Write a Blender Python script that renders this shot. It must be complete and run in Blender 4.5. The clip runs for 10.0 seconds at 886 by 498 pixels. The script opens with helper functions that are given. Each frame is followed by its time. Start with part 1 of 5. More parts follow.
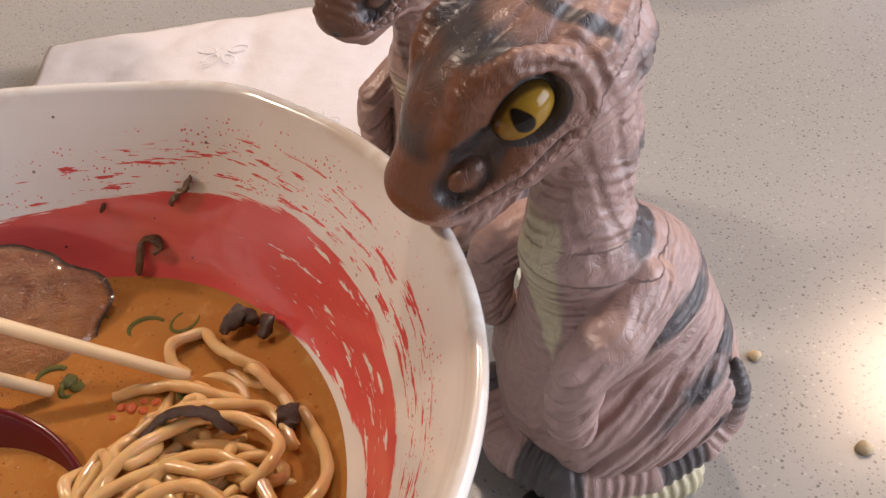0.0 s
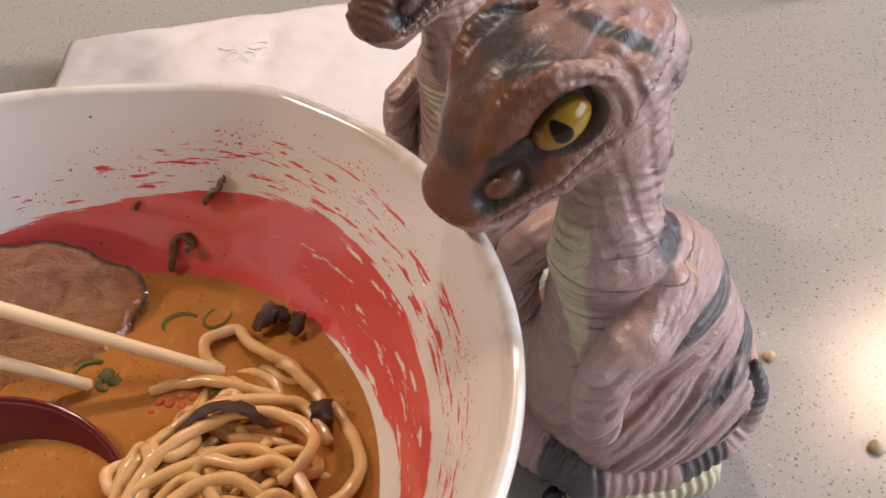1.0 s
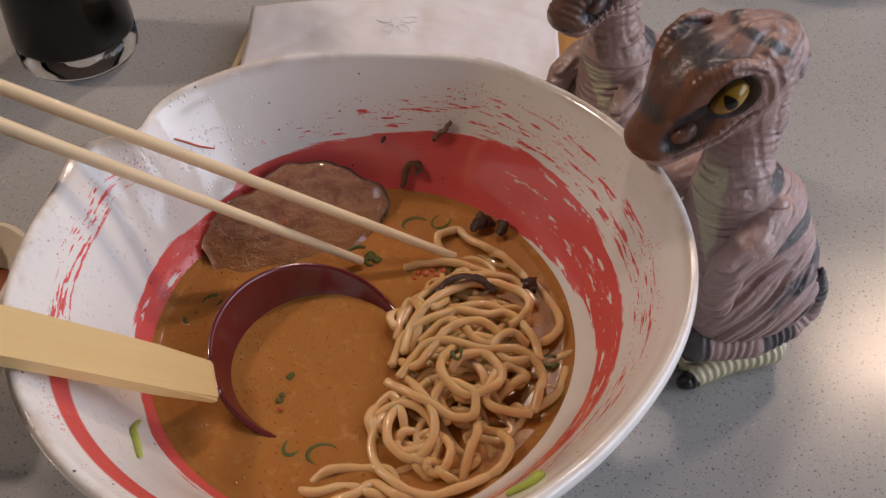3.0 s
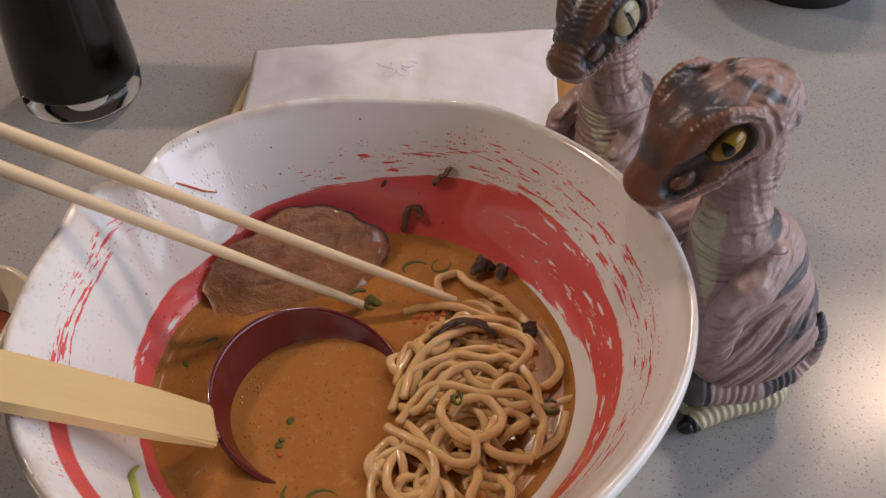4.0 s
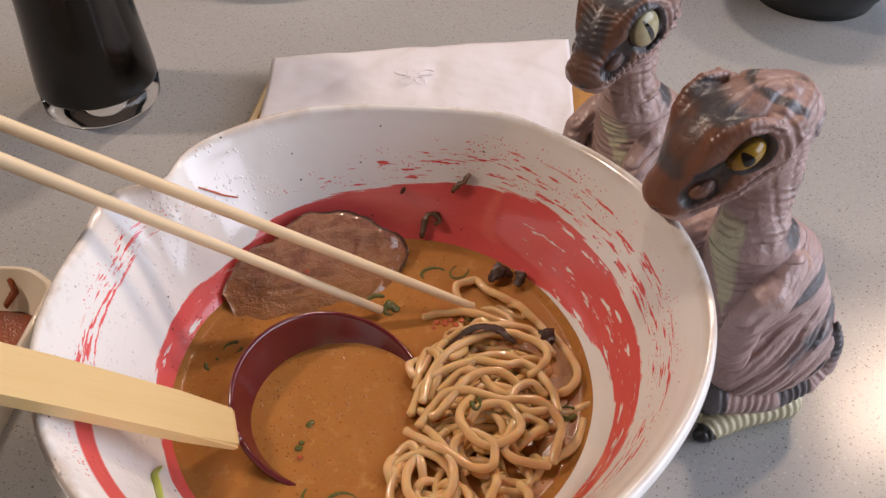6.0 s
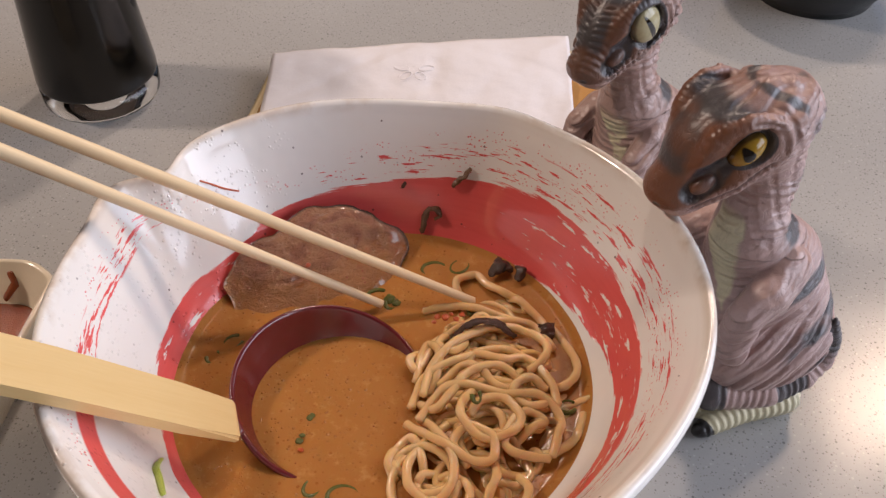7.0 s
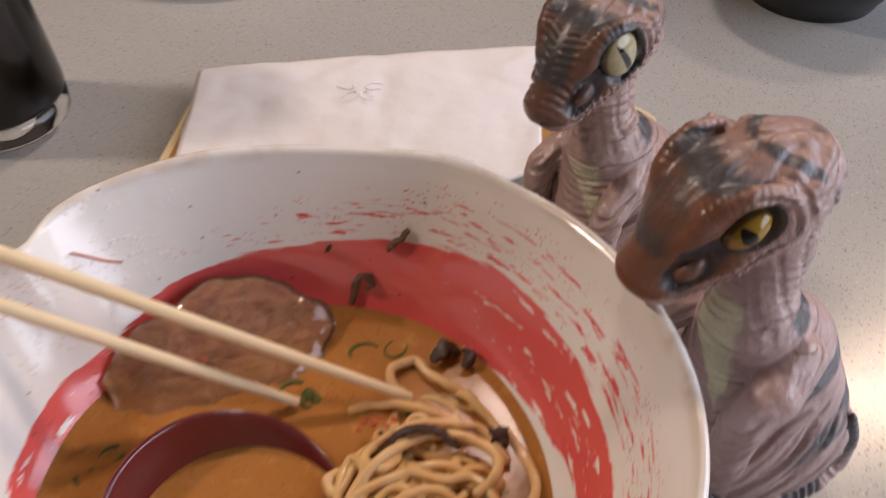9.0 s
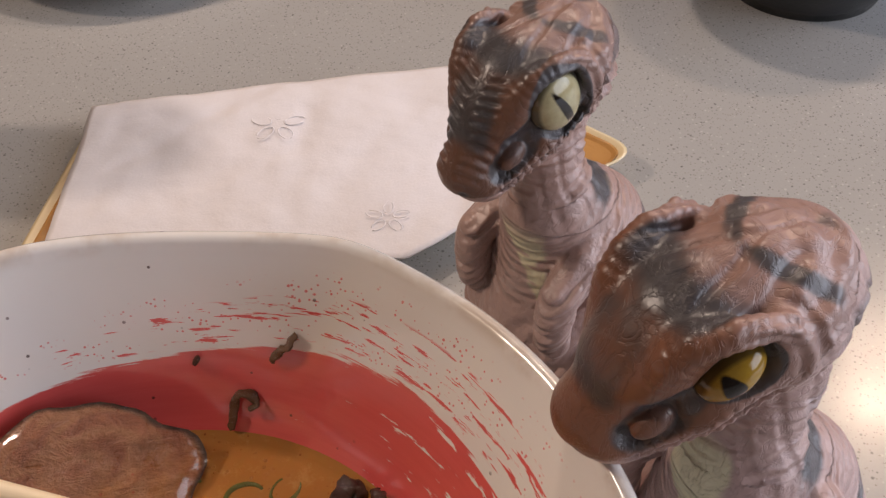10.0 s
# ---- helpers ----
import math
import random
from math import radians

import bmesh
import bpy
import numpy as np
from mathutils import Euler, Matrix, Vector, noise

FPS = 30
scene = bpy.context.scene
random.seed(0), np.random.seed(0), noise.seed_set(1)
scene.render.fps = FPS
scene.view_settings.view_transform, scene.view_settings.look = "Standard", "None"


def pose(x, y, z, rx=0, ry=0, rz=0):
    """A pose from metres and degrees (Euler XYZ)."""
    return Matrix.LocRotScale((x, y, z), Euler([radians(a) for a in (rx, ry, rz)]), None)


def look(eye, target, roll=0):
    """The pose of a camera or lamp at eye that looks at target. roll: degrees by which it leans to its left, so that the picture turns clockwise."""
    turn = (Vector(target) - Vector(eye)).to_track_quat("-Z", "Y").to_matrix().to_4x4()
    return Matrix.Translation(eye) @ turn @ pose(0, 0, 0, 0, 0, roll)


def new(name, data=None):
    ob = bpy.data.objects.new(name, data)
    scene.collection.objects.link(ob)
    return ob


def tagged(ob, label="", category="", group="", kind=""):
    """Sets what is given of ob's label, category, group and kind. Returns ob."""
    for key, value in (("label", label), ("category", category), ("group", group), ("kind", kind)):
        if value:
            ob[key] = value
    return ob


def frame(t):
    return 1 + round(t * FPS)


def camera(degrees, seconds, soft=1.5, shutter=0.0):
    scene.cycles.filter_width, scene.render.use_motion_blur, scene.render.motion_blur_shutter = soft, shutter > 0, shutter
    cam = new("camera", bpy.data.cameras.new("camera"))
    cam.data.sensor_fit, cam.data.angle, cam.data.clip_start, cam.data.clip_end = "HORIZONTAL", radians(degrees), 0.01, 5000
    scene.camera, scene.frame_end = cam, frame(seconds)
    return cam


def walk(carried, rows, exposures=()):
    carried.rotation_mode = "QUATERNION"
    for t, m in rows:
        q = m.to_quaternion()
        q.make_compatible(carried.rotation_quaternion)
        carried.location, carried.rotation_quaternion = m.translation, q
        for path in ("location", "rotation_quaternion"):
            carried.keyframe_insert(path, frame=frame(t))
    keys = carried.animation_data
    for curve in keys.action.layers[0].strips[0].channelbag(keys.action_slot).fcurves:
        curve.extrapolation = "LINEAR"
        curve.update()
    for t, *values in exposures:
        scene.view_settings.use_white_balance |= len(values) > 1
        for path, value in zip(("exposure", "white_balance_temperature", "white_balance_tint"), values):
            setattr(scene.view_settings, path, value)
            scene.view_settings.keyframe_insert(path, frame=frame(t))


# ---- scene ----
cam = camera(52.1, 10.0, soft=1.4, shutter=0.3)
METRES, EYE, TILT, LEAN, TURN = 0.312, 0.228, -44.0, 4.0, 0.0
ROWS = [
    (0.0, 0.0, 0.0, 0.0, 0.0, 0.0, -0.0),
    (0.5, -0.0094, -0.0, 0.0059, 0.1, -0.26, -0.32),
    (1.0, -0.0252, -0.0202, 0.0092, -0.1, -0.62, -0.62),
    (1.5, -0.1554, -0.2072, -0.0252, -0.23, -0.71, -2.9),
    (2.0, -0.2304, -0.3318, -0.0544, -0.48, -2.82, -4.07),
    (2.5, -0.2394, -0.3395, -0.0534, -0.64, -3.03, -4.22),
    (3.0, -0.2364, -0.3513, -0.0424, -0.76, -2.73, -3.73),
    (4.5, -0.243, -0.3547, -0.0355, -0.85, 0.35, -3.92),
    (5.0, -0.2495, -0.3585, -0.038, -0.25, 0.24, -4.22),
    (5.5, -0.2513, -0.3627, -0.0374, -0.3, 0.23, -4.34),
    (7.0, -0.2586, -0.3673, -0.0441, -0.68, 0.11, -4.7),
    (7.5, -0.2577, -0.3634, -0.0461, -0.73, -0.04, -4.84),
    (8.0, -0.2573, -0.3606, -0.0485, -0.9, -0.18, -4.86),
    (8.5, -0.2643, -0.3476, -0.0489, -1.26, -0.9, -4.86),
    (9.0, -0.2062, -0.1627, 0.0614, -1.46, -1.0, -4.12),
    (9.5, -0.1151, 0.048, 0.1563, -1.51, -1.44, -2.49),
    (10.0, -0.1236, 0.055, 0.1568, -1.62, -1.66, -1.93),
]
EXPOSURE = [(0.0, -0.15, 6600, 19), (1.5, -0.15, 6600, 19), (2.0, -0.16, 6250, 19), (2.5, -0.16, 6250, 19), (3.0, -0.79, 6250, 19), (3.3, -0.81, 6250, 19), (4.4, -0.66, 6250, 19), (5.0, -0.30, 6250, 19), (5.5, -0.32, 6250, 19), (8.5, -0.34, 6250, 19), (9.0, -0.40, 6330, 19), (10.0, -0.44, 6400, 19)]
walk(cam, [(t, pose(0.107, -0.111, EYE, TILT, LEAN, TURN) @ pose(METRES * x, METRES * y, METRES * z, 90 + pitch, roll, yaw)) for t, x, y, z, yaw, pitch, roll in ROWS], EXPOSURE)

# ---- world and lamps ----
world = bpy.data.worlds.new("sky")
scene.world = world
world.use_nodes = True
wn = world.node_tree.nodes
sky = wn.new("ShaderNodeTexSky")
sky.sky_type, sky.sun_disc, sky.sun_elevation, sky.sun_rotation = "NISHITA", False, radians(40), radians(120)
world.node_tree.links.new(sky.outputs[0], wn["Background"].inputs[0])
wn["Background"].inputs[1].default_value = 0.14


def lamp(name, eye, target, power, size, colour, size_y=None, shape="RECTANGLE"):
    data = bpy.data.lights.new(name, "AREA")
    data.shape, data.size, data.size_y, data.energy, data.color = shape, size, size_y or size, power, colour
    ob = new(name, data)
    ob.matrix_world = look(eye, target)
    return ob


lamp("window_light", (1.62, -0.15, 0.74), (0, 0.0, 0.1), 41, 2.2, (0.86, 0.93, 1.0), 1.1)
lamp("ceiling_or_fill_light", (0.92, 1.02, 1.28), (0.4, 0.4, 0), 8, 0.14, (1.0, 0.74, 0.50), shape="DISK")
# fill light added on the left to brighten the bowl's right inner wall
lamp("ceiling_or_fill_light", (-1.25, 0.25, 1.25), (-0.2, 0.0, 0), 15.5, 0.16, (1.0, 0.82, 0.64), shape="DISK")
lamp("ceiling_or_fill_light", (0.11, 0.85, 1.28), (0.0, 0.2, 0), 9, 0.11, (1.0, 0.82, 0.64), shape="DISK")


# ---- material kit ----
class Kit:
    """A node material under construction: small wrappers that return sockets."""

    def __init__(self, name):
        self.m = bpy.data.materials.new(name)
        self.m.use_nodes = True
        self.nt = self.m.node_tree
        self.b = self.nt.nodes["Principled BSDF"]
        self.coord = self.nt.nodes.new("ShaderNodeTexCoord").outputs["Object"]

    def put(self, sock, v):
        if hasattr(v, "is_output"):
            self.nt.links.new(v, sock)
        elif isinstance(v, tuple) and len(v) == 3 and sock.type == "RGBA":
            sock.default_value = (*v, 1)
        else:
            sock.default_value = v

    def node(self, kind, out=0, **ins):
        n = self.nt.nodes.new(kind)
        for k, v in ins.items():
            self.put(n.inputs[k], v)
        return n.outputs[out]

    def math(self, op, a, b=0.0, c=0.0, clamp=False):
        n = self.nt.nodes.new("ShaderNodeMath")
        n.operation, n.use_clamp = op, clamp
        for i, v in enumerate((a, b, c)):
            self.put(n.inputs[i], v)
        return n.outputs[0]

    def scaled(self, v, s):
        n = self.nt.nodes.new("ShaderNodeVectorMath")
        n.operation = "MULTIPLY"
        self.put(n.inputs[0], v)
        n.inputs[1].default_value = s if isinstance(s, tuple) else (s, s, s)
        return n.outputs[0]

    def noise(self, scale, detail=4.0, rough=0.6, vec=None, distort=0.0):
        n = self.nt.nodes.new("ShaderNodeTexNoise")
        self.put(n.inputs["Vector"], vec or self.coord)
        n.inputs["Scale"].default_value, n.inputs["Detail"].default_value = scale, detail
        n.inputs["Roughness"].default_value, n.inputs["Distortion"].default_value = rough, distort
        return n.outputs["Fac"]

    def cells(self, scale, feature="F1", vec=None, out="Distance", rand=1.0):
        n = self.nt.nodes.new("ShaderNodeTexVoronoi")
        n.feature = feature
        self.put(n.inputs["Vector"], vec or self.coord)
        n.inputs["Scale"].default_value, n.inputs["Randomness"].default_value = scale, rand
        return n.outputs[out]

    def step(self, v, lo, hi):
        n = self.nt.nodes.new("ShaderNodeMapRange")
        n.interpolation_type = "SMOOTHSTEP"
        for k, x in (("Value", v), ("From Min", lo), ("From Max", hi)):
            self.put(n.inputs[k], x)
        return n.outputs["Result"]

    def mix(self, f, a, b):
        n = self.nt.nodes.new("ShaderNodeMix")
        n.data_type = "RGBA"
        self.put(n.inputs[0], f)
        self.put(n.inputs[6], a)
        self.put(n.inputs[7], b)
        return n.outputs[2]

    def attr(self, name):
        n = self.nt.nodes.new("ShaderNodeAttribute")
        n.attribute_name = name
        return n.outputs["Fac"]

    def curve(self, v, points):
        n = self.nt.nodes.new("ShaderNodeFloatCurve")
        c = n.mapping.curves[0]
        c.points[0].location, c.points[1].location = points[0], points[-1]
        for p in points[1:-1]:
            c.points.new(*p)
        n.mapping.update()
        self.put(n.inputs["Value"], v)
        return n.outputs[0]

    def bump(self, height, dist, strength=1.0, normal=None):
        n = self.nt.nodes.new("ShaderNodeBump")
        n.inputs["Distance"].default_value, n.inputs["Strength"].default_value = dist, strength
        self.put(n.inputs["Height"], height)
        if normal is not None:
            self.put(n.inputs["Normal"], normal)
        return n.outputs[0]

    def done(self, colour, rough=0.5, normal=None, **more):
        self.put(self.b.inputs["Base Color"], colour)
        self.put(self.b.inputs["Roughness"], rough)
        if normal is not None:
            self.put(self.b.inputs["Normal"], normal)
        for k, v in more.items():
            self.put(self.b.inputs[k.replace("_", " ")], v)
        return self.m


def plain(name, a, b, rough, scale=60.0, bump=0.0003, **more):
    """A surface that varies between two colours, with grain of its own."""
    k = Kit(name)
    big, fine = k.noise(scale, 3), k.noise(scale * 9, 4)
    col = k.mix(k.math("MULTIPLY_ADD", fine, 0.4, k.math("MULTIPLY", big, 0.6)), a, b)
    r = k.math("MULTIPLY_ADD", fine, 0.2, rough - 0.1, clamp=True)
    return k.done(col, r, k.bump(fine, bump), **more)


def mat_table():
    k = Kit("speckled_quartz")
    big = k.noise(7, 3)
    base = k.mix(big, (0.35, 0.345, 0.33), (0.43, 0.42, 0.40))
    base = k.mix(k.math("MULTIPLY", k.noise(900, 2), 0.35), base, (0.29, 0.285, 0.27))
    thin = k.scaled(k.coord, (1.0, 1.0, 0.2))
    for s, lim, col, f in ((430, 0.24, (0.10, 0.095, 0.09), 0.65), (640, 0.27, (0.17, 0.13, 0.10), 0.5), (300, 0.22, (0.55, 0.53, 0.50), 0.5), (260, 0.20, (0.10, 0.095, 0.09), 0.7)):
        warp = k.noise(s * 1.4, 2, vec=thin)
        d = k.math("ADD", k.cells(s, vec=thin), k.math("MULTIPLY", warp, 0.3))
        base = k.mix(k.math("MULTIPLY", k.math("SUBTRACT", 1.0, k.step(d, lim, lim + 0.12)), f), base, col)
    return k.done(base, k.math("MULTIPLY_ADD", k.noise(30, 4), 0.12, 0.17), k.bump(k.noise(200, 3), 0.00004), Specular_IOR_Level=0.5)


def mat_bowl():
    """White glaze with a brushed red band whose height changes round the wall."""
    k = Kit("brushed_glaze")
    sep = k.nt.nodes.new("ShaderNodeSeparateXYZ")
    k.put(sep.inputs[0], k.coord)
    x, y, z = sep.outputs
    turn = k.math("MULTIPLY_ADD", k.math("ARCTAN2", y, x), 0.5 / math.pi, 0.5)
    ring = k.nt.nodes.new("ShaderNodeVectorMath")
    ring.operation = "NORMALIZE"
    flat = k.scaled(k.coord, (1.0, 1.0, 0.0))
    k.put(ring.inputs[0], flat)
    add = k.nt.nodes.new("ShaderNodeCombineXYZ")
    k.put(add.inputs[2], z)
    def polar(a, b):
        n = k.nt.nodes.new("ShaderNodeVectorMath")
        n.operation = "ADD"
        k.put(n.inputs[0], k.scaled(ring.outputs[0], a))
        k.put(n.inputs[1], k.scaled(add.outputs[0], b))
        return n.outputs[0]
    streak = k.noise(1.0, 4, 0.65, vec=polar(3.0, 620))
    tear = k.noise(1.0, 3, 0.6, vec=polar(9.0, 420))
    def at(*rows):
        return k.curve(turn, [((a + 180) / 360, v * 10) for a, v in rows])
    high = at((-180, .0585), (-158, .0545), (-140, .0555), (-112, .056), (-95, .060), (-80, .0685), (-62, .0716), (-40, .073), (-12, .0725), (14, .0725), (44, .0755), (76, .0725), (107, .0685), (128, .065), (140, .0605), (158, .0605), (180, .0585))
    low = at((-180, .045), (-112, .045), (-95, .054), (-80, .062), (-62, .0605), (-29, .062), (0, .0575), (15, .0540), (47, .0500), (61, .0475), (88, .0440), (180, .045))
    z10 = k.math("MULTIPLY", z, 10.0)
    edge = k.math("MULTIPLY_ADD", streak, 0.07, -0.035)
    dh = k.math("ADD", k.math("SUBTRACT", high, z10), edge)
    dl = k.math("ADD", k.math("SUBTRACT", z10, low), k.math("MULTIPLY", edge, 0.7))
    band = k.math("MULTIPLY", k.step(dh, 0.0, 0.006), k.step(dl, 0.0, 0.006))
    wear = at((-180, .06), (-150, .02), (-110, .04), (-80, .075), (-40, .066), (-5, .062), (25, .058), (55, .045), (80, .02), (130, .03), (165, .06), (180, .06))
    gaps = k.step(k.math("ADD", k.math("MULTIPLY_ADD", streak, 0.6, k.math("MULTIPLY", tear, 0.5)), k.math("MULTIPLY", wear, 0.30)), 0.80, 0.83)
    band = k.math("MULTIPLY", band, k.math("SUBTRACT", 1.0, gaps))
    # dry dashes above the band and the second stroke near the rim
    mid = at((-180, .084), (-160, .0845), (-145, .0862), (-115, .0860), (-95, .0840), (-70, .0800), (-30, .0800), (10, .0810), (50, .0825), (90, .0770), (120, .0725), (140, .0800), (160, .0850), (180, .084))
    half = at((-180, .0042), (-160, .0038), (-145, .0036), (-115, .0038), (-95, .0016), (-70, .0040), (-30, .0050), (50, .0060), (95, .0050), (115, .0030), (135, .0010), (160, .0042), (180, .0042))
    dense = at((-180, .052), (-160, .060), (-148, .095), (-115, .092), (-95, .050), (-60, .052), (-10, .052), (40, .052), (80, .0495), (110, .0465), (140, .030), (160, .052), (180, .052))
    near = k.step(k.math("SUBTRACT", half, k.math("ABSOLUTE", k.math("SUBTRACT", z10, mid))), 0.0, 0.01)
    dash = k.noise(1.0, 3, 0.6, vec=polar(8.0, 950))
    dry = k.math("MULTIPLY", near, k.step(k.math("ADD", k.math("MULTIPLY_ADD", dash, 0.7, k.math("MULTIPLY", tear, 0.3)), k.math("MULTIPLY", dense, 0.8)), 0.955, 0.985))
    spots = k.math("SUBTRACT", 1.0, k.step(k.math("ADD", k.cells(1.0, vec=polar(62.0, 820)), k.math("MULTIPLY", tear, 0.3)), 0.33, 0.40))
    wide = k.step(k.math("SUBTRACT", k.math("MULTIPLY", half, 1.5), k.math("ABSOLUTE", k.math("SUBTRACT", z10, k.math("ADD", mid, 0.02)))), 0.0, 0.02)
    spots = k.math("MULTIPLY", k.math("MULTIPLY", spots, wide), k.step(k.noise(1.0, 2, vec=polar(5.0, 300)), 0.48, 0.54))
    dry = k.math("MAXIMUM", dry, k.math("MULTIPLY", spots, 0.8))
    inside = k.step(k.attr("inside"), 0.4, 0.6)
    red = k.math("MULTIPLY", k.math("MAXIMUM", band, dry), inside)
    white = k.mix(k.noise(40, 3), (0.83, 0.80, 0.76), (0.78, 0.745, 0.70))
    pig = k.mix(streak, (0.76, 0.120, 0.108), (0.66, 0.085, 0.078))
    col = k.mix(red, white, pig)
    col = k.mix(k.math("MULTIPLY", k.step(z, 0.0945, 0.0985), k.math("MULTIPLY", k.step(k.noise(55, 4), 0.42, 0.62), 0.45)), col, (0.42, 0.27, 0.15))
    dots = k.math("SUBTRACT", 1.0, k.step(k.cells(190), 0.07, 0.10))
    rare = k.step(k.noise(60, 1), 0.52, 0.60)
    col = k.mix(k.math("MULTIPLY", k.math("MULTIPLY", dots, rare), 0.85), col, (0.06, 0.03, 0.025))
    oil = k.math("MULTIPLY", k.math("MULTIPLY", k.math("SUBTRACT", 1.0, k.step(k.cells(480), 0.08, 0.34)), k.step(k.noise(70, 2), 0.45, 0.6)), k.math("SUBTRACT", 1.0, k.step(x, -0.075, -0.035)))
    n = k.bump(k.math("MULTIPLY_ADD", k.noise(45, 2), 1.0, k.math("MULTIPLY", oil, 0.8)), 0.0008, 0.6)
    return k.done(col, 0.17, n, Coat_Weight=0.5, Coat_Roughness=0.05)


def mat_soup():
    k = Kit("broth")
    c = k.mix(k.noise(45, 4), (0.365, 0.145, 0.032), (0.435, 0.195, 0.056))
    fat = k.noise(160, 5, 0.7)
    c = k.mix(k.step(fat, 0.52, 0.7), c, (0.48, 0.238, 0.076))
    ring = k.cells(420)
    foam = k.math("MULTIPLY", k.step(k.noise(36, 2), 0.5, 0.62), k.math("SUBTRACT", 1.0, k.step(k.math("ABSOLUTE", k.math("SUBTRACT", ring, 0.22)), 0.03, 0.10)))
    c = k.mix(k.math("MULTIPLY", foam, 0.55), c, (0.42, 0.18, 0.05))
    big = k.math("MULTIPLY", k.math("SUBTRACT", 1.0, k.step(k.cells(230), 0.09, 0.15)), k.step(k.noise(50, 2), 0.40, 0.52))
    small = k.math("MULTIPLY", k.math("SUBTRACT", 1.0, k.step(k.cells(470), 0.10, 0.17)), k.step(k.noise(70, 2), 0.42, 0.55))
    pore = k.math("MAXIMUM", big, k.math("MULTIPLY", small, 0.8))
    c = k.mix(k.math("MULTIPLY", pore, 0.70), c, (0.27, 0.085, 0.014))
    pep = k.math("MULTIPLY", k.math("SUBTRACT", 1.0, k.step(k.cells(300), 0.08, 0.12)), k.step(k.noise(90, 1), 0.55, 0.62))
    c = k.mix(pep, c, (0.20, 0.05, 0.015))
    h = k.math("MULTIPLY_ADD", pore, -0.5, k.math("MULTIPLY_ADD", foam, 0.5, k.math("MULTIPLY_ADD", k.noise(60, 2), 0.15, k.math("MULTIPLY", k.noise(350, 3), 0.15))))
    return k.done(c, k.math("MULTIPLY_ADD", fat, 0.08, 0.11), k.bump(h, 0.0006, 0.45), Specular_IOR_Level=0.08, Subsurface_Weight=0.45, Subsurface_Radius=(0.006, 0.0032, 0.0014), Subsurface_Scale=0.8)


def mat_wood(name, a, b, scale=70.0, rough=0.45, axis=(0.06, 1.0, 1.0)):
    """Bamboo: fibres along x."""
    k = Kit(name)
    v = k.scaled(k.coord, axis)
    g = k.noise(scale * 14, 3, 0.6, vec=v)
    w = k.noise(scale, 3, vec=v)
    col = k.mix(k.math("MULTIPLY_ADD", g, 0.6, k.math("MULTIPLY", w, 0.4)), a, b)
    return k.done(col, rough, k.bump(g, 0.0001), Coat_Weight=0.15)


def mat_noodle():
    k = Kit("noodle")
    info = k.nt.nodes.new("ShaderNodeObjectInfo").outputs["Random"]
    c = k.mix(k.math("MULTIPLY_ADD", info, 0.5, k.math("MULTIPLY", k.noise(120, 3), 0.5)), (0.63, 0.385, 0.155), (0.76, 0.515, 0.250))
    return k.done(c, k.math("MULTIPLY_ADD", k.noise(300, 3), 0.20, 0.05), k.bump(k.math("MULTIPLY_ADD", k.noise(150, 2), 1.6, k.noise(420, 4)), 0.0003, 0.6), Coat_Weight=0.6, Coat_Roughness=0.06, Subsurface_Weight=0.5, Subsurface_Radius=(0.003, 0.0018, 0.0008), Subsurface_Scale=0.6)


def mat_meat():
    k = Kit("braised_pork")
    v = k.scaled(k.coord, (1.0, 1.2, 1.0))
    g = k.noise(170, 6, 0.7, vec=v, distort=0.6)
    layer = k.noise(27, 3, 0.5, vec=v, distort=1.6)
    c = k.mix(k.step(g, 0.30, 0.70), (0.165, 0.050, 0.021), (0.285, 0.105, 0.045))
    seam = k.math("SUBTRACT", 1.0, k.step(k.math("ABSOLUTE", k.math("SUBTRACT", layer, 0.5)), 0.0, 0.09))
    c = k.mix(k.math("MULTIPLY", seam, 0.45), c, (0.36, 0.18, 0.08))
    c = k.mix(k.math("MULTIPLY", k.step(layer, 0.58, 0.66), 0.6), c, (0.30, 0.155, 0.080))
    c = k.mix(k.math("MULTIPLY", k.step(k.math("ADD", k.attr("soak"), k.math("MULTIPLY_ADD", k.noise(130, 4), 0.8, -0.4)), 0.15, 1.0), 0.9), c, (0.37, 0.150, 0.034))
    fleck = k.math("MULTIPLY", k.math("SUBTRACT", 1.0, k.step(k.cells(330), 0.10, 0.16)), k.step(k.noise(80, 2), 0.5, 0.6))
    c = k.mix(fleck, c, (0.30, 0.06, 0.015))
    c = k.mix(k.step(k.attr("rind"), 0.5, 0.9), c, (0.05, 0.018, 0.008))
    return k.done(c, k.math("MULTIPLY_ADD", g, 0.35, 0.14), k.bump(k.math("MULTIPLY_ADD", g, 1.5, k.noise(260, 5, 0.7, vec=v)), 0.0013, 0.9), Coat_Weight=0.9, Coat_Roughness=0.08, Subsurface_Weight=0.1, Subsurface_Radius=(0.004, 0.001, 0.0005), Subsurface_Scale=0.4)


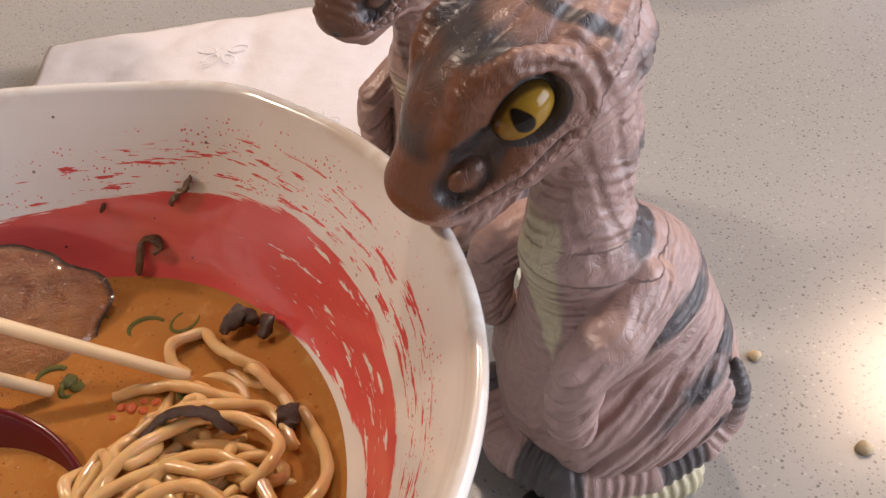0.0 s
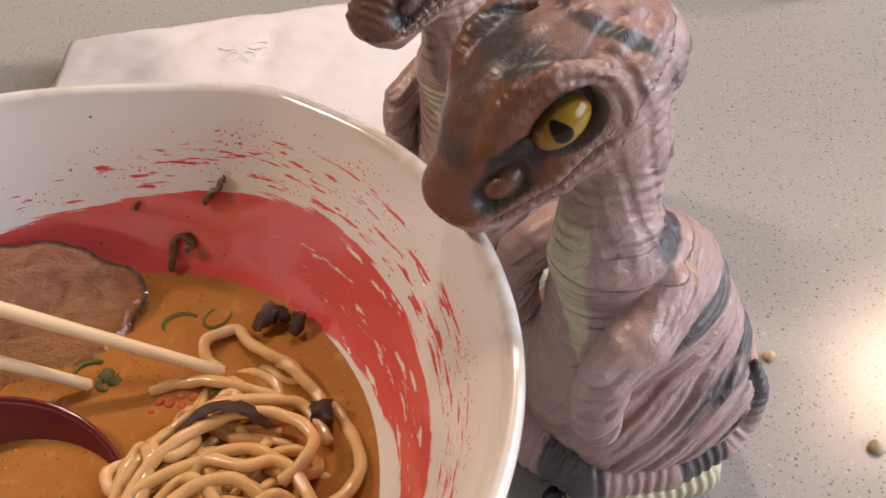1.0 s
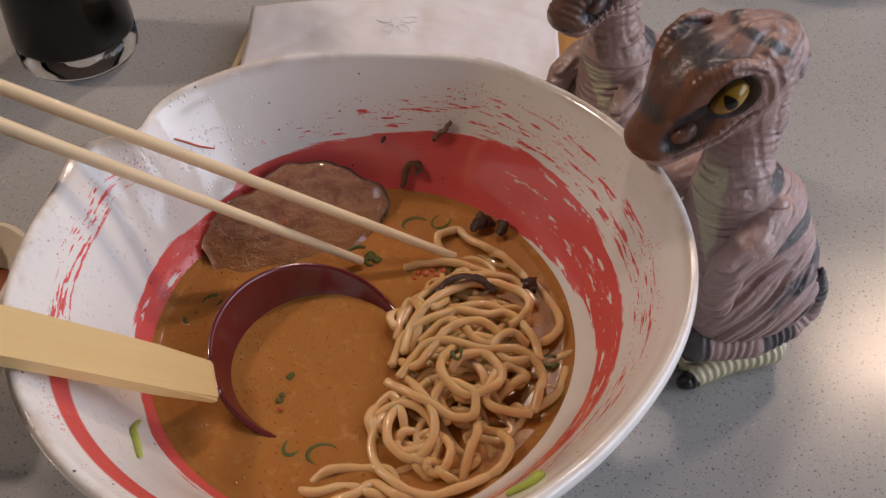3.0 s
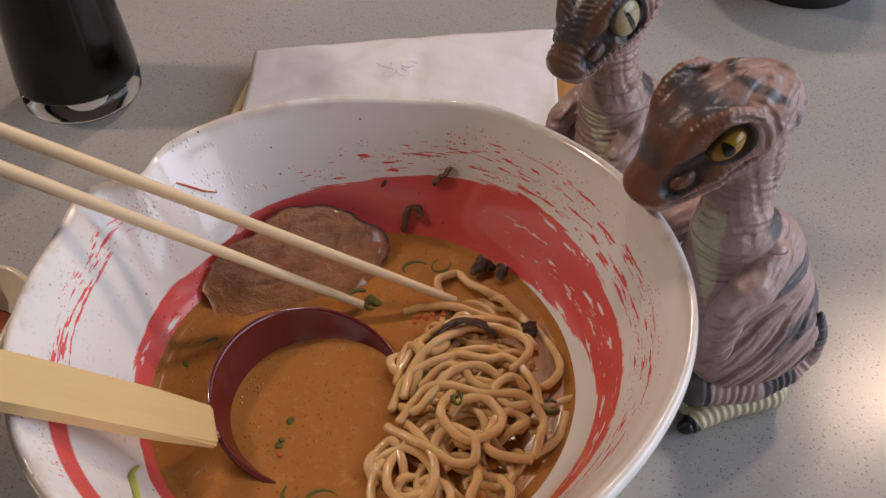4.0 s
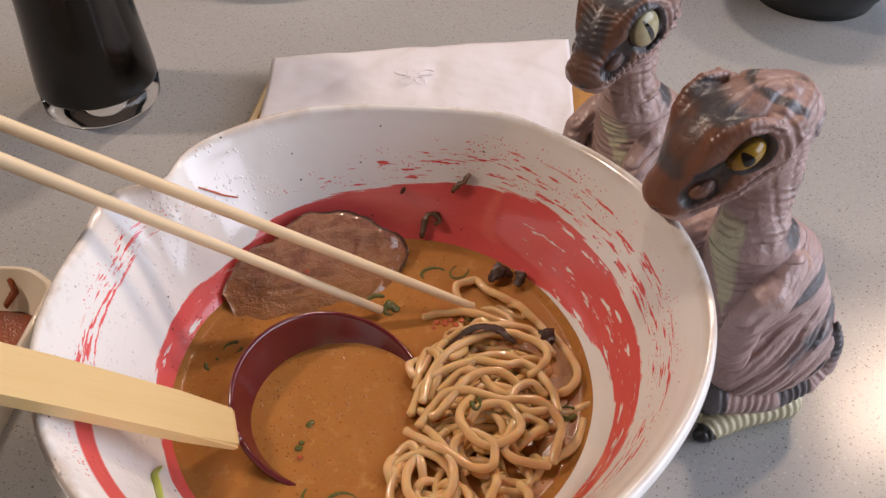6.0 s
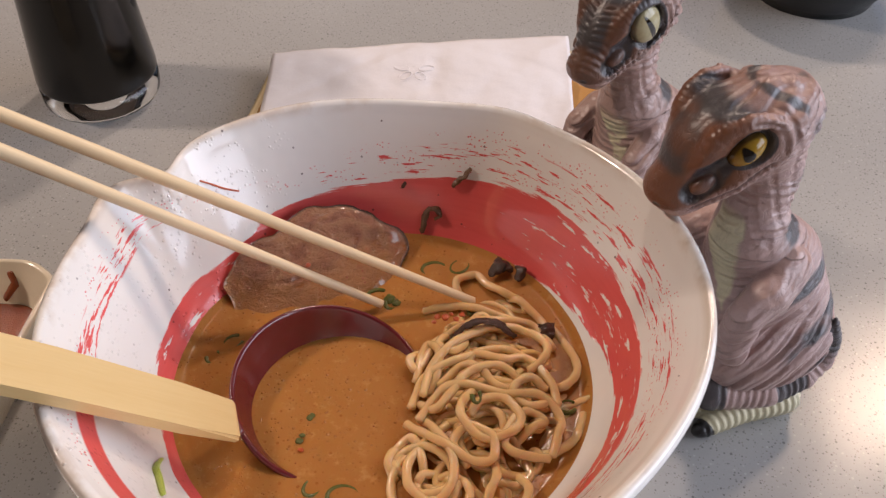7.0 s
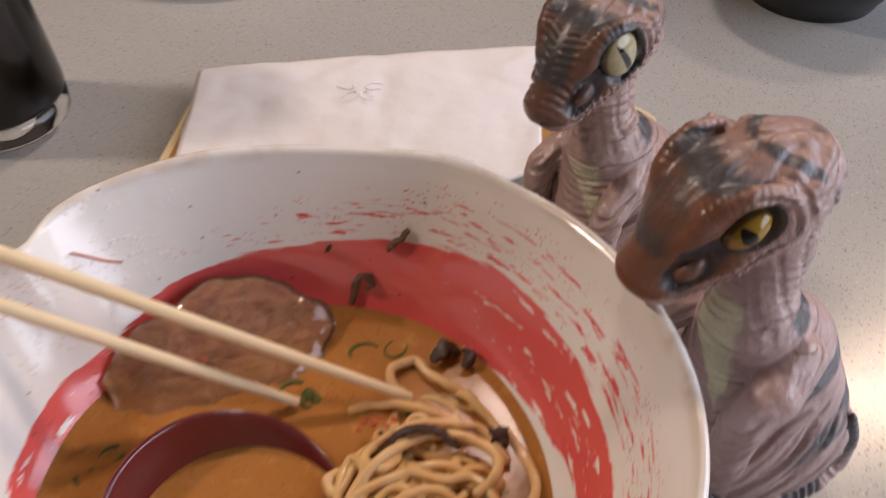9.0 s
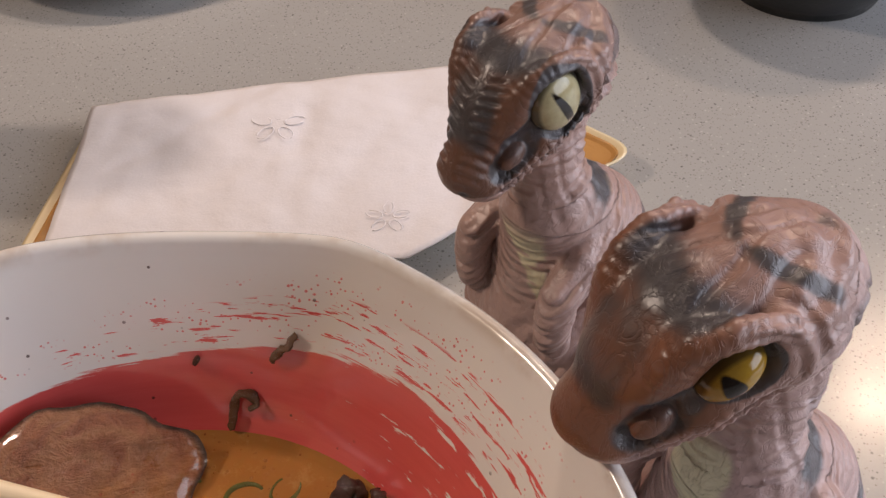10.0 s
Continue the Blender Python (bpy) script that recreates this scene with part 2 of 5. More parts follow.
def mat_skin(name, light, deep, snout=(0.185, 0.070, 0.036)):
    """Painted soft vinyl with scaly relief."""
    k = Kit(name)
    c = k.mix(k.noise(70, 4), light, deep)
    c = k.mix(k.math("MULTIPLY", k.attr("warm"), k.math("MULTIPLY_ADD", k.noise(120, 4), 0.5, 0.65), clamp=True), c, snout)
    c = k.mix(k.math("MULTIPLY", k.step(k.math("ADD", k.attr("dark"), k.math("MULTIPLY_ADD", k.noise(240, 5, 0.7), 0.6, -0.30)), 0.12, 1.0), 0.93), c, (0.055, 0.056, 0.062))
    c = k.mix(k.attr("cream"), c, (0.66, 0.60, 0.40))
    c = k.mix(k.attr("claw"), c, (0.012, 0.011, 0.011))
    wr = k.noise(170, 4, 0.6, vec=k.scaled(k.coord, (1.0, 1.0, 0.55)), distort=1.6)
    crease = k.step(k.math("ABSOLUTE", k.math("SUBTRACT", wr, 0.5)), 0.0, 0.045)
    lines = k.math("SINE", k.math("MULTIPLY_ADD", k.attr("fold_line"), 2300.0, k.math("MULTIPLY", k.noise(60, 3, 0.5), 11.0)))
    gate = k.step(k.noise(110, 2), 0.36, 0.62)
    h = k.math("MULTIPLY_ADD", k.math("MULTIPLY", k.math("MULTIPLY", lines, gate), k.attr("wrinkly")), 0.55, k.math("MULTIPLY_ADD", crease, 0.12, k.math("MULTIPLY", k.noise(700, 3, 0.6), 0.16)))
    sc = k.math("MULTIPLY", k.attr("scaly"), k.step(k.cells(420, "DISTANCE_TO_EDGE"), 0.0, 0.2))
    n = k.bump(k.math("MULTIPLY_ADD", sc, 1.1, h), 0.0008, 0.8)
    # groove shade mixed into the colour along the same creases as the bump
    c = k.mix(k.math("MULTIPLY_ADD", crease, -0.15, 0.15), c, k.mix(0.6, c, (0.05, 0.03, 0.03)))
    return k.done(c, k.math("MULTIPLY_ADD", k.noise(90, 3), 0.16, 0.27), n, Coat_Weight=0.14, Coat_Roughness=0.28)


def mat_eye(name, iris, edge):
    k = Kit(name)
    c = k.mix(k.noise(500, 4), iris, edge)
    c = k.mix(k.attr("pupil"), c, (0.008, 0.006, 0.005))
    return k.done(c, 0.12, Specular_IOR_Level=0.3, Coat_Weight=0.3, Coat_Roughness=0.05)


def mat_napkin():
    k = Kit("paper_napkin")
    weave = k.noise(900, 3)
    crease = k.noise(22, 3, 0.5)
    fold = k.cells(11, "DISTANCE_TO_EDGE")
    h = k.math("MULTIPLY_ADD", crease, 6.0, k.math("MULTIPLY_ADD", k.step(fold, 0.0, 0.08), 0.8, k.math("MULTIPLY", weave, 0.2)))
    return k.done(k.mix(weave, (0.74, 0.70, 0.70), (0.66, 0.625, 0.625)), 0.85, k.bump(h, 0.0010, 0.6))


def mat_glass(name):
    k = Kit(name)
    return k.done((0.97, 0.98, 0.98), 0.0, Transmission_Weight=1.0, IOR=1.46)


TABLE, BOWL, SOUP = mat_table(), mat_bowl(), mat_soup()
BAMBOO = mat_wood("bamboo", (0.64, 0.42, 0.16), (0.75, 0.55, 0.26))
STICK = mat_wood("pale_bamboo", (0.71, 0.53, 0.315), (0.84, 0.67, 0.43))
LACQUER = plain("red_lacquer", (0.100, 0.008, 0.011), (0.130, 0.012, 0.014), 0.2, 30, 0.00005, Coat_Weight=0.6, Coat_Roughness=0.1)
NOODLE, MEAT = mat_noodle(), mat_meat()
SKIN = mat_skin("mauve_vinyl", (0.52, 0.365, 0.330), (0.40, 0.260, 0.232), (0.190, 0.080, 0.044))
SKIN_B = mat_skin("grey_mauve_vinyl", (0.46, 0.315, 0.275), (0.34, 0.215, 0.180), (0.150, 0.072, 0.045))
EYE_A = mat_eye("amber_eye", (0.40, 0.245, 0.030), (0.24, 0.125, 0.014))
EYE_B = mat_eye("pale_eye", (0.50, 0.45, 0.27), (0.26, 0.22, 0.11))
MUSHROOM_PALE = plain("thin_wood_ear", (0.060, 0.028, 0.015), (0.19, 0.095, 0.045), 0.25, 250, 0.0004)
MUSHROOM = plain("wood_ear", (0.024, 0.010, 0.006), (0.085, 0.038, 0.022), 0.2, 260, 0.0004)
SCALLION = plain("scallion", (0.040, 0.058, 0.010), (0.17, 0.165, 0.038), 0.2, 300)
LIME = plain("fresh_scallion", (0.38, 0.50, 0.05), (0.55, 0.62, 0.12), 0.3, 300)
CHILI = plain("chili", (0.40, 0.05, 0.01), (0.55, 0.12, 0.03), 0.3, 300)
NAPKIN = mat_napkin()
OCHRE = plain("ochre_glaze", (0.42, 0.20, 0.055), (0.52, 0.28, 0.09), 0.2, 60, 0.0002, Coat_Weight=0.4)
IVORY = plain("ivory_glaze", (0.66, 0.52, 0.30), (0.72, 0.60, 0.38), 0.2, 60, 0.0001, Coat_Weight=0.4)
WHITE = plain("white_glaze", (0.76, 0.73, 0.68), (0.70, 0.67, 0.62), 0.15, 50, 0.0001, Coat_Weight=0.4)
CREAM = plain("cream_glaze", (0.76, 0.66, 0.50), (0.70, 0.60, 0.45), 0.18, 50, 0.0001, Coat_Weight=0.4)
OIL = plain("oil_film", (0.30, 0.11, 0.022), (0.46, 0.20, 0.055), 0.10, 200, 0.00001, Coat_Weight=1.0, Coat_Roughness=0.03)
SAUCE = plain("brown_sauce", (0.24, 0.050, 0.015), (0.36, 0.10, 0.03), 0.2, 150, 0.0006)
BLACK = plain("black_lacquer", (0.008, 0.008, 0.009), (0.014, 0.014, 0.014), 0.32, 40, 0.0001)
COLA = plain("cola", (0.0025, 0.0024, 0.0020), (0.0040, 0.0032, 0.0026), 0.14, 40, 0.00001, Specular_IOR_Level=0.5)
GLASS = mat_glass("clear_glass")
CRUMB = plain("crumb", (0.60, 0.46, 0.26), (0.70, 0.58, 0.38), 0.7, 300)
WALL = plain("painted_wall", (0.20, 0.140, 0.100), (0.24, 0.172, 0.122), 0.8, 4)
CEILING = plain("ceiling_paint", (0.19, 0.168, 0.145), (0.22, 0.195, 0.168), 0.8, 4)
FLOOR = plain("floor_tile", (0.16, 0.12, 0.10), (0.20, 0.16, 0.13), 0.5, 5)


# ---- mesh kit ----
def mesh(name, verts, faces, material, smooth=True, parent=None, label=""):
    me = bpy.data.meshes.new(name)
    me.from_pydata([tuple(map(float, v)) for v in verts], [], [tuple(map(int, f)) for f in faces])
    me.materials.append(material)
    if smooth:
        me.polygons.foreach_set("use_smooth", [True] * len(me.polygons))
    me.update()
    ob = new(name, me)
    if parent:
        ob.parent = parent
    return tagged(ob, label)


def from_bm(name, bm, material, parent=None, label="", smooth=False):
    bmesh.ops.recalc_face_normals(bm, faces=bm.faces[:])
    me = bpy.data.meshes.new(name)
    bm.to_mesh(me)
    bm.free()
    me.materials.append(material)
    if smooth:
        me.polygons.foreach_set("use_smooth", [True] * len(me.polygons))
    ob = new(name, me)
    if parent:
        ob.parent = parent
    return tagged(ob, label)


def base(name, x, y, z, label, category, group=""):
    """An Empty at a thing's foot, under which its parts hang."""
    ob = new(name)
    ob.location = (x, y, z)
    return tagged(ob, label, category, group)


def slab(name, lo, hi, material, bevel=0.0, parent=None, label="", segments=3):
    bm = bmesh.new()
    bmesh.ops.create_cube(bm, size=1.0)
    for v in bm.verts:
        v.co = Vector([(lo[i] + hi[i]) / 2 + v.co[i] * (hi[i] - lo[i]) for i in range(3)])
    if bevel:
        bmesh.ops.bevel(bm, geom=bm.edges[:], offset=bevel, segments=segments, affect="EDGES", profile=0.6)
    return from_bm(name, bm, material, parent, label)


def lathe(profile, n, wob=None):
    """Vertices and faces of a profile (r, z) turned about z; a zero radius closes it. wob(angle, r, z) may shift a point."""
    verts, faces, rings = [], [], []
    for r, z in profile:
        if r < 1e-6:
            rings.append([len(verts)] * n)
            verts.append((0, 0, z))
            continue
        rings.append(list(range(len(verts), len(verts) + n)))
        for i in range(n):
            a = 2 * math.pi * i / n
            q, h = wob(a, r, z) if wob else (r, z)
            verts.append((q * math.cos(a), q * math.sin(a), h))
    for a, b in zip(rings, rings[1:]):
        for i in range(n):
            j = (i + 1) % n
            f = [a[i], a[j], b[j], b[i]]
            f = [v for m, v in enumerate(f) if v not in f[:m]]
            if len(f) > 2:
                faces.append(f)
    return verts, faces


def spline(points, n):
    """Catmull-Rom through the points, n samples."""
    p = np.array(points, float)
    p = np.vstack([2 * p[0] - p[1], p, 2 * p[-1] - p[-2]])
    u = np.linspace(0, len(p) - 3 - 1e-6, n)
    i = u.astype(int)
    f = (u - i)[:, None]
    a, b, c, d = p[i], p[i + 1], p[i + 2], p[i + 3]
    return 0.5 * (2 * b + (c - a) * f + (2 * a - 5 * b + 4 * c - d) * f ** 2 + (3 * b - a - 3 * c + d) * f ** 3)


def tube(path, radius, sides=8, flat=1.0):
    """A round (or, with flat, oval) tube along the path, closed with tapered ends."""
    p = np.array(path, float)
    r = np.broadcast_to(np.array(radius, float), len(p)).copy()
    t = np.gradient(p, axis=0)
    t /= np.linalg.norm(t, axis=1)[:, None] + 1e-12
    up = np.array([0, 0, 1.0])
    s = np.cross(t, up)
    bad = np.linalg.norm(s, axis=1) < 1e-3
    s[bad] = (1, 0, 0)
    s /= np.linalg.norm(s, axis=1)[:, None]
    u = np.cross(s, t)
    verts, faces = [], []
    for i in range(len(p)):
        for j in range(sides):
            a = 2 * math.pi * j / sides
            verts.append(p[i] + r[i] * (math.cos(a) * s[i] + flat * math.sin(a) * u[i]))
    for i in range(len(p) - 1):
        for j in range(sides):
            k = (j + 1) % sides
            faces.append((i * sides + j, i * sides + k, (i + 1) * sides + k, (i + 1) * sides + j))
    for i, e in ((0, -1), (len(p) - 1, 1)):
        c = len(verts)
        verts.append(p[i] + e * t[i] * r[i] * 0.5)
        for j in range(sides):
            k = (j + 1) % sides
            faces.append((i * sides + j, i * sides + k, c) if e > 0 else (i * sides + k, i * sides + j, c))
    return verts, faces


def lumps(size, rng, squash=0.7):
    """A small rough pebble."""
    bm = bmesh.new()
    bmesh.ops.create_icosphere(bm, subdivisions=2, radius=size)
    off = Vector((rng.random() * 50, rng.random() * 50, 0))
    for v in bm.verts:
        v.co *= 1 + 0.5 * noise.noise(v.co / size * 0.9 + off)
        v.co.z *= squash
    return bm


# ---- room ----
RX, RY0, RY1, FZ, CZ = 1.75, -1.9, 2.3, -0.75, 1.95
tagged(slab("floor", (-2.2, RY0, FZ - 0.1), (RX, RY1, FZ), FLOOR), "dark tiled restaurant floor", "floor", kind="structure")
tagged(slab("ceiling", (-2.2, RY0, CZ), (RX, RY1, CZ + 0.1), CEILING), "pale painted restaurant ceiling", "ceiling", kind="structure")
# the far wall with its own window, whose sky shines on the table and on the backs of the toys
WX0, WX1, WZ0, WZ1 = 0.30, 1.62, 0.20, 1.40
north = tagged(new("wall_north"), "plain brown wall with a window opening", "wall", kind="structure")
for lo, hi in (((-2.3, RY1, FZ - 0.1), (RX + 0.1, RY1 + 0.1, WZ0)), ((-2.3, RY1, WZ1), (RX + 0.1, RY1 + 0.1, CZ + 0.1)), ((-2.3, RY1, WZ0), (WX0, RY1 + 0.1, WZ1)), ((WX1, RY1, WZ0), (RX + 0.1, RY1 + 0.1, WZ1))):
    slab("wall_panel", lo, hi, WALL, parent=north)
window = tagged(new("window_1"), "wide window with a dark frame", "window", kind="structure")
for lo, hi in (((WX0 + 0.002, RY1 + 0.02, WZ0 + 0.002), (WX0 + 0.045, RY1 + 0.07, WZ1 - 0.002)), ((WX1 - 0.045, RY1 + 0.02, WZ0 + 0.002), (WX1 - 0.002, RY1 + 0.07, WZ1 - 0.002)), ((WX0 + 0.047, RY1 + 0.02, WZ0 + 0.002), (WX1 - 0.047, RY1 + 0.07, WZ0 + 0.045)), ((WX0 + 0.047, RY1 + 0.02, WZ1 - 0.045), (WX1 - 0.047, RY1 + 0.07, WZ1 - 0.002))):
    slab("window_frame", lo, hi, BLACK, 0.004, window)
tagged(slab("wall_south", (-2.3, RY0 - 0.1, FZ - 0.1), (RX + 0.1, RY0, CZ + 0.1), WALL), "plain beige painted wall", "wall", kind="structure")
tagged(slab("wall_west", (-2.3, RY0, FZ - 0.1), (-2.2, RY1, CZ + 0.1), WALL), "plain beige painted wall", "wall", kind="structure")
east = tagged(new("wall_east"), "plain beige wall with a wide window opening", "wall", kind="structure")
for lo, hi in (((RX, RY0, FZ - 0.1), (RX + 0.1, RY1, 0.12)), ((RX, RY0, 1.32), (RX + 0.1, RY1, CZ + 0.1)), ((RX, RY0, 0.12), (RX + 0.1, -1.30, 1.32)), ((RX, 1.0, 0.12), (RX + 0.1, RY1, 1.32))):
    slab("wall_panel", lo, hi, WALL, parent=east)

table = base("table", 0, 0, FZ, "restaurant table with a grey speckled stone top", "table")
slab("tabletop", (-0.75, -0.42, -FZ - 0.03), (0.8, 0.75, -FZ), TABLE, 0.004, table, "grey quartz top with fine dark speckles")
for x in (-0.5, 0.55):
    slab("leg", (x - 0.04, 0.12, 0.0), (x + 0.04, 0.20, -FZ - 0.03), BLACK, 0.004, table)


# ---- ramen bowl ----
BX, BY = 0.0, -0.0045
SOUP_Z = 0.050
PROFILE = ((0.0, 0.012), (0.030, 0.014), (0.045, 0.022), (0.058, 0.034), (0.066, 0.0430), (0.0722, 0.050), (0.0775, 0.0563), (0.0850, 0.0700), (0.0905, 0.0795), (0.0960, 0.0885), (0.0995, 0.0935))


def bump_at(a, c, w):
    d = (a - radians(c) + math.pi) % (2 * math.pi) - math.pi
    return math.exp(-(d / radians(w)) ** 2)


def bowl_wob(a, r, z):
    """The hand-shaped rim: gentle waves, a soft corner and a pinched fold."""
    k = max(0.0, (z - 0.045) / 0.05) ** 1.5
    dr = 0.0012 * math.sin(3 * a + 0.6) + 0.0008 * math.sin(5 * a + 2.1) + 0.0022 * bump_at(a, 67, 9) - 0.0030 * bump_at(a, 92, 20) - 0.0075 * bump_at(a, 148, 6) + 0.0030 * bump_at(a, 159, 6) - 0.0012 * bump_at(a, 128, 14)
    dz = 0.0022 * bump_at(a, 98, 34) + 0.0010 * math.sin(2 * a + 1.0) + 0.0008 * math.sin(4 * a) + 0.0018 * bump_at(a, 155, 8) - 0.0015 * bump_at(a, 143, 6)
    return r + dr * k, z + dz * k


def wall_at(deg, z, lift=0.0):
    """A place on the bowl's inner wall."""
    zs, rs = [p[1] for p in PROFILE], [p[0] for p in PROFILE]
    r = float(np.interp(z, zs, rs))
    q, h = bowl_wob(radians(deg), r, z)
    return Vector((BX + (q - 0.8 * lift) * math.cos(radians(deg)), BY + (q - 0.8 * lift) * math.sin(radians(deg)), h + 0.6 * lift))


def ramen_bowl():
    ob = base("ramen_bowl", BX, BY, 0, "white glazed ramen bowl with a red brushed band inside", "bowl")
    pr = [tuple(p) for p in spline(PROFILE, 46)]
    lip = [(0.1008, 0.0958), (0.1018, 0.0970), (0.1032, 0.0974), (0.1045, 0.0966), (0.1050, 0.0948), (0.1045, 0.0925)]
    out = [tuple(p) for p in spline(((0.1035, 0.090), (0.0985, 0.0800), (0.0905, 0.0650), (0.0800, 0.0500), (0.0680, 0.0350), (0.0540, 0.0210), (0.0420, 0.0130)), 24)]
    foot = [(0.0405, 0.0100), (0.0400, 0.0020), (0.0390, 0.0), (0.0360, 0.0), (0.0350, 0.0020), (0.0345, 0.0075), (0.0, 0.0080)]
    prof = pr + lip + out + foot
    v, f = lathe(prof, 180, bowl_wob)
    body = mesh("body", v, f, BOWL, parent=ob)
    inside = body.data.attributes.new("inside", "FLOAT", "POINT")
    count = 1 + 180 * (len(pr) - 1)
    inside.data.foreach_set("value", [1.0 if i < count else 0.0 for i in range(len(v))])
    return ob


ramen_bowl()


def soup():
    prof = [(0.0, SOUP_Z)] + [(0.0722 * i / 40, SOUP_Z) for i in range(1, 40)] + [(0.0708, SOUP_Z + 0.0002), (0.0722, SOUP_Z + 0.0006), (0.0733, SOUP_Z + 0.0011)]
    def wob(a, r, z):
        p = Vector((r * math.cos(a), r * math.sin(a), 0)) * 55
        return r, z + 0.00012 * noise.noise(p)
    v, f = lathe(prof, 120, wob)
    ob = mesh("ramen_broth", v, f, SOUP)
    ob.location = (BX, BY, 0)
    return tagged(ob, "creamy orange ramen broth with oil and foam", "soup")


soup()


# ---- ladle, chopsticks ----
def ladle():
    ob = base("soup_ladle", -0.0165, -0.0150, SOUP_Z, "dark red lacquered ladle with a bamboo handle lying in the broth", "ladle")
    inner = [(0.0, -0.0225), (0.009, -0.0215), (0.0175, -0.0180), (0.0230, -0.0130), (0.0272, -0.0080), (0.0306, -0.0030), (0.0322, -0.0006)]
    lip = [(0.0327, 0.0), (0.0334, 0.0001), (0.0340, -0.0005), (0.0341, -0.0016)]
    outer = [(0.0326, -0.0048), (0.0290, -0.0102), (0.0240, -0.0158), (0.0170, -0.0208), (0.0090, -0.0240), (0.0, -0.0248)]
    v, f = lathe([tuple(p) for p in spline(inner, 30)] + lip + outer, 96)
    cup = mesh("cup", v, f, LACQUER, parent=ob, label="dark red lacquered cup")
    # the side below the handle is held up, the other is under the broth
    cup.matrix_basis = Matrix.Translation((0, 0, 0.0042)) @ Matrix.Rotation(radians(17.0), 4, Vector((0.616, 0.788, 0.0)))
    ferrule = [(-0.0268, -0.0215, 0.0072), (-0.0300, -0.0160, 0.0090), (-0.0322, -0.0105, 0.0098)]
    v, f = tube(spline(ferrule, 12), 0.0022, 10, 0.8)
    mesh("socket", v, f, LACQUER, parent=ob, label="dark red lacquered handle socket")
    # the flat handle climbs from the cup over the rim
    a, b = Vector((-0.0445, -0.0335, 0.0600)), Vector((-0.0895, -0.0505, 0.1045))
    d = (b - a).normalized()
    side = Vector((0.30, -0.92, 0.0)).normalized()
    side = (side - d * side.dot(d)).normalized()
    up = side.cross(d)
    if up.z < 0:
        up = -up
    bm = bmesh.new()
    rows = []
    for s, w, h, drop in ((0.0, 0.0074, 0.0010, 0.0), (0.0012, 0.0080, 0.0016, 0.0), (0.02, 0.0084, 0.0020, 0.0), (0.06, 0.0090, 0.0022, 0.0), (0.10, 0.0092, 0.0022, 0.001), (0.150, 0.0092, 0.0022, 0.003), (0.158, 0.0078, 0.0018, 0.003)):
        c = a + d * s - up * drop - ob.location
        rows.append([bm.verts.new(c + side * w * sx + up * h * sy) for sx, sy in ((-1, -1), (1, -1), (1, 1), (-1, 1))])
    for p, q in zip(rows, rows[1:]):
        for i in range(4):
            bm.faces.new((p[i], p[(i + 1) % 4], q[(i + 1) % 4], q[i]))
    bm.faces.new(rows[0])
    bm.faces.new(rows[-1][::-1])
    bmesh.ops.bevel(bm, geom=[e for e in bm.edges if abs((e.verts[0].co - e.verts[1].co).normalized().dot(d)) > 0.8], offset=0.0009, segments=3, affect="EDGES")
    # turn the mesh so that its fibres run along its own x
    m = Matrix((d, side, up)).transposed().to_4x4()
    m.translation = a - ob.location
    bm.transform(m.inverted())
    h = from_bm("handle", bm, BAMBOO, ob, "flat pale bamboo handle")
    h.matrix_basis = m
    return ob


ladle()


def chopstick(tip, rim, length):
    tip, rim = Vector(tip), Vector(rim)
    d = (rim - tip).normalized()
    n = 30
    path = [(length * i / n, 0, 0) for i in range(n + 1)]
    rad = [0.0016 + 0.0010 * min(1, i / n * 1.5) for i in range(n + 1)]
    v, f = tube(path, rad, 14)
    ob = mesh("chopstick", v, f, STICK)
    side = d.cross(Vector((0, 0, 1))).normalized()
    ob.matrix_world = Matrix.Translation(tip) @ Matrix((d, side, side.cross(d) * -1)).transposed().to_4x4()
    return tagged(ob, "round pale bamboo chopstick resting on the bowl rim", "chopstick", "pair of chopsticks")


chopstick((0.0310, 0.0295, 0.0530), (-0.0836, 0.0394, 0.1025), 0.215)
chopstick((-0.0035, 0.0274, 0.0520), (-0.0887, 0.0243, 0.1030), 0.205)


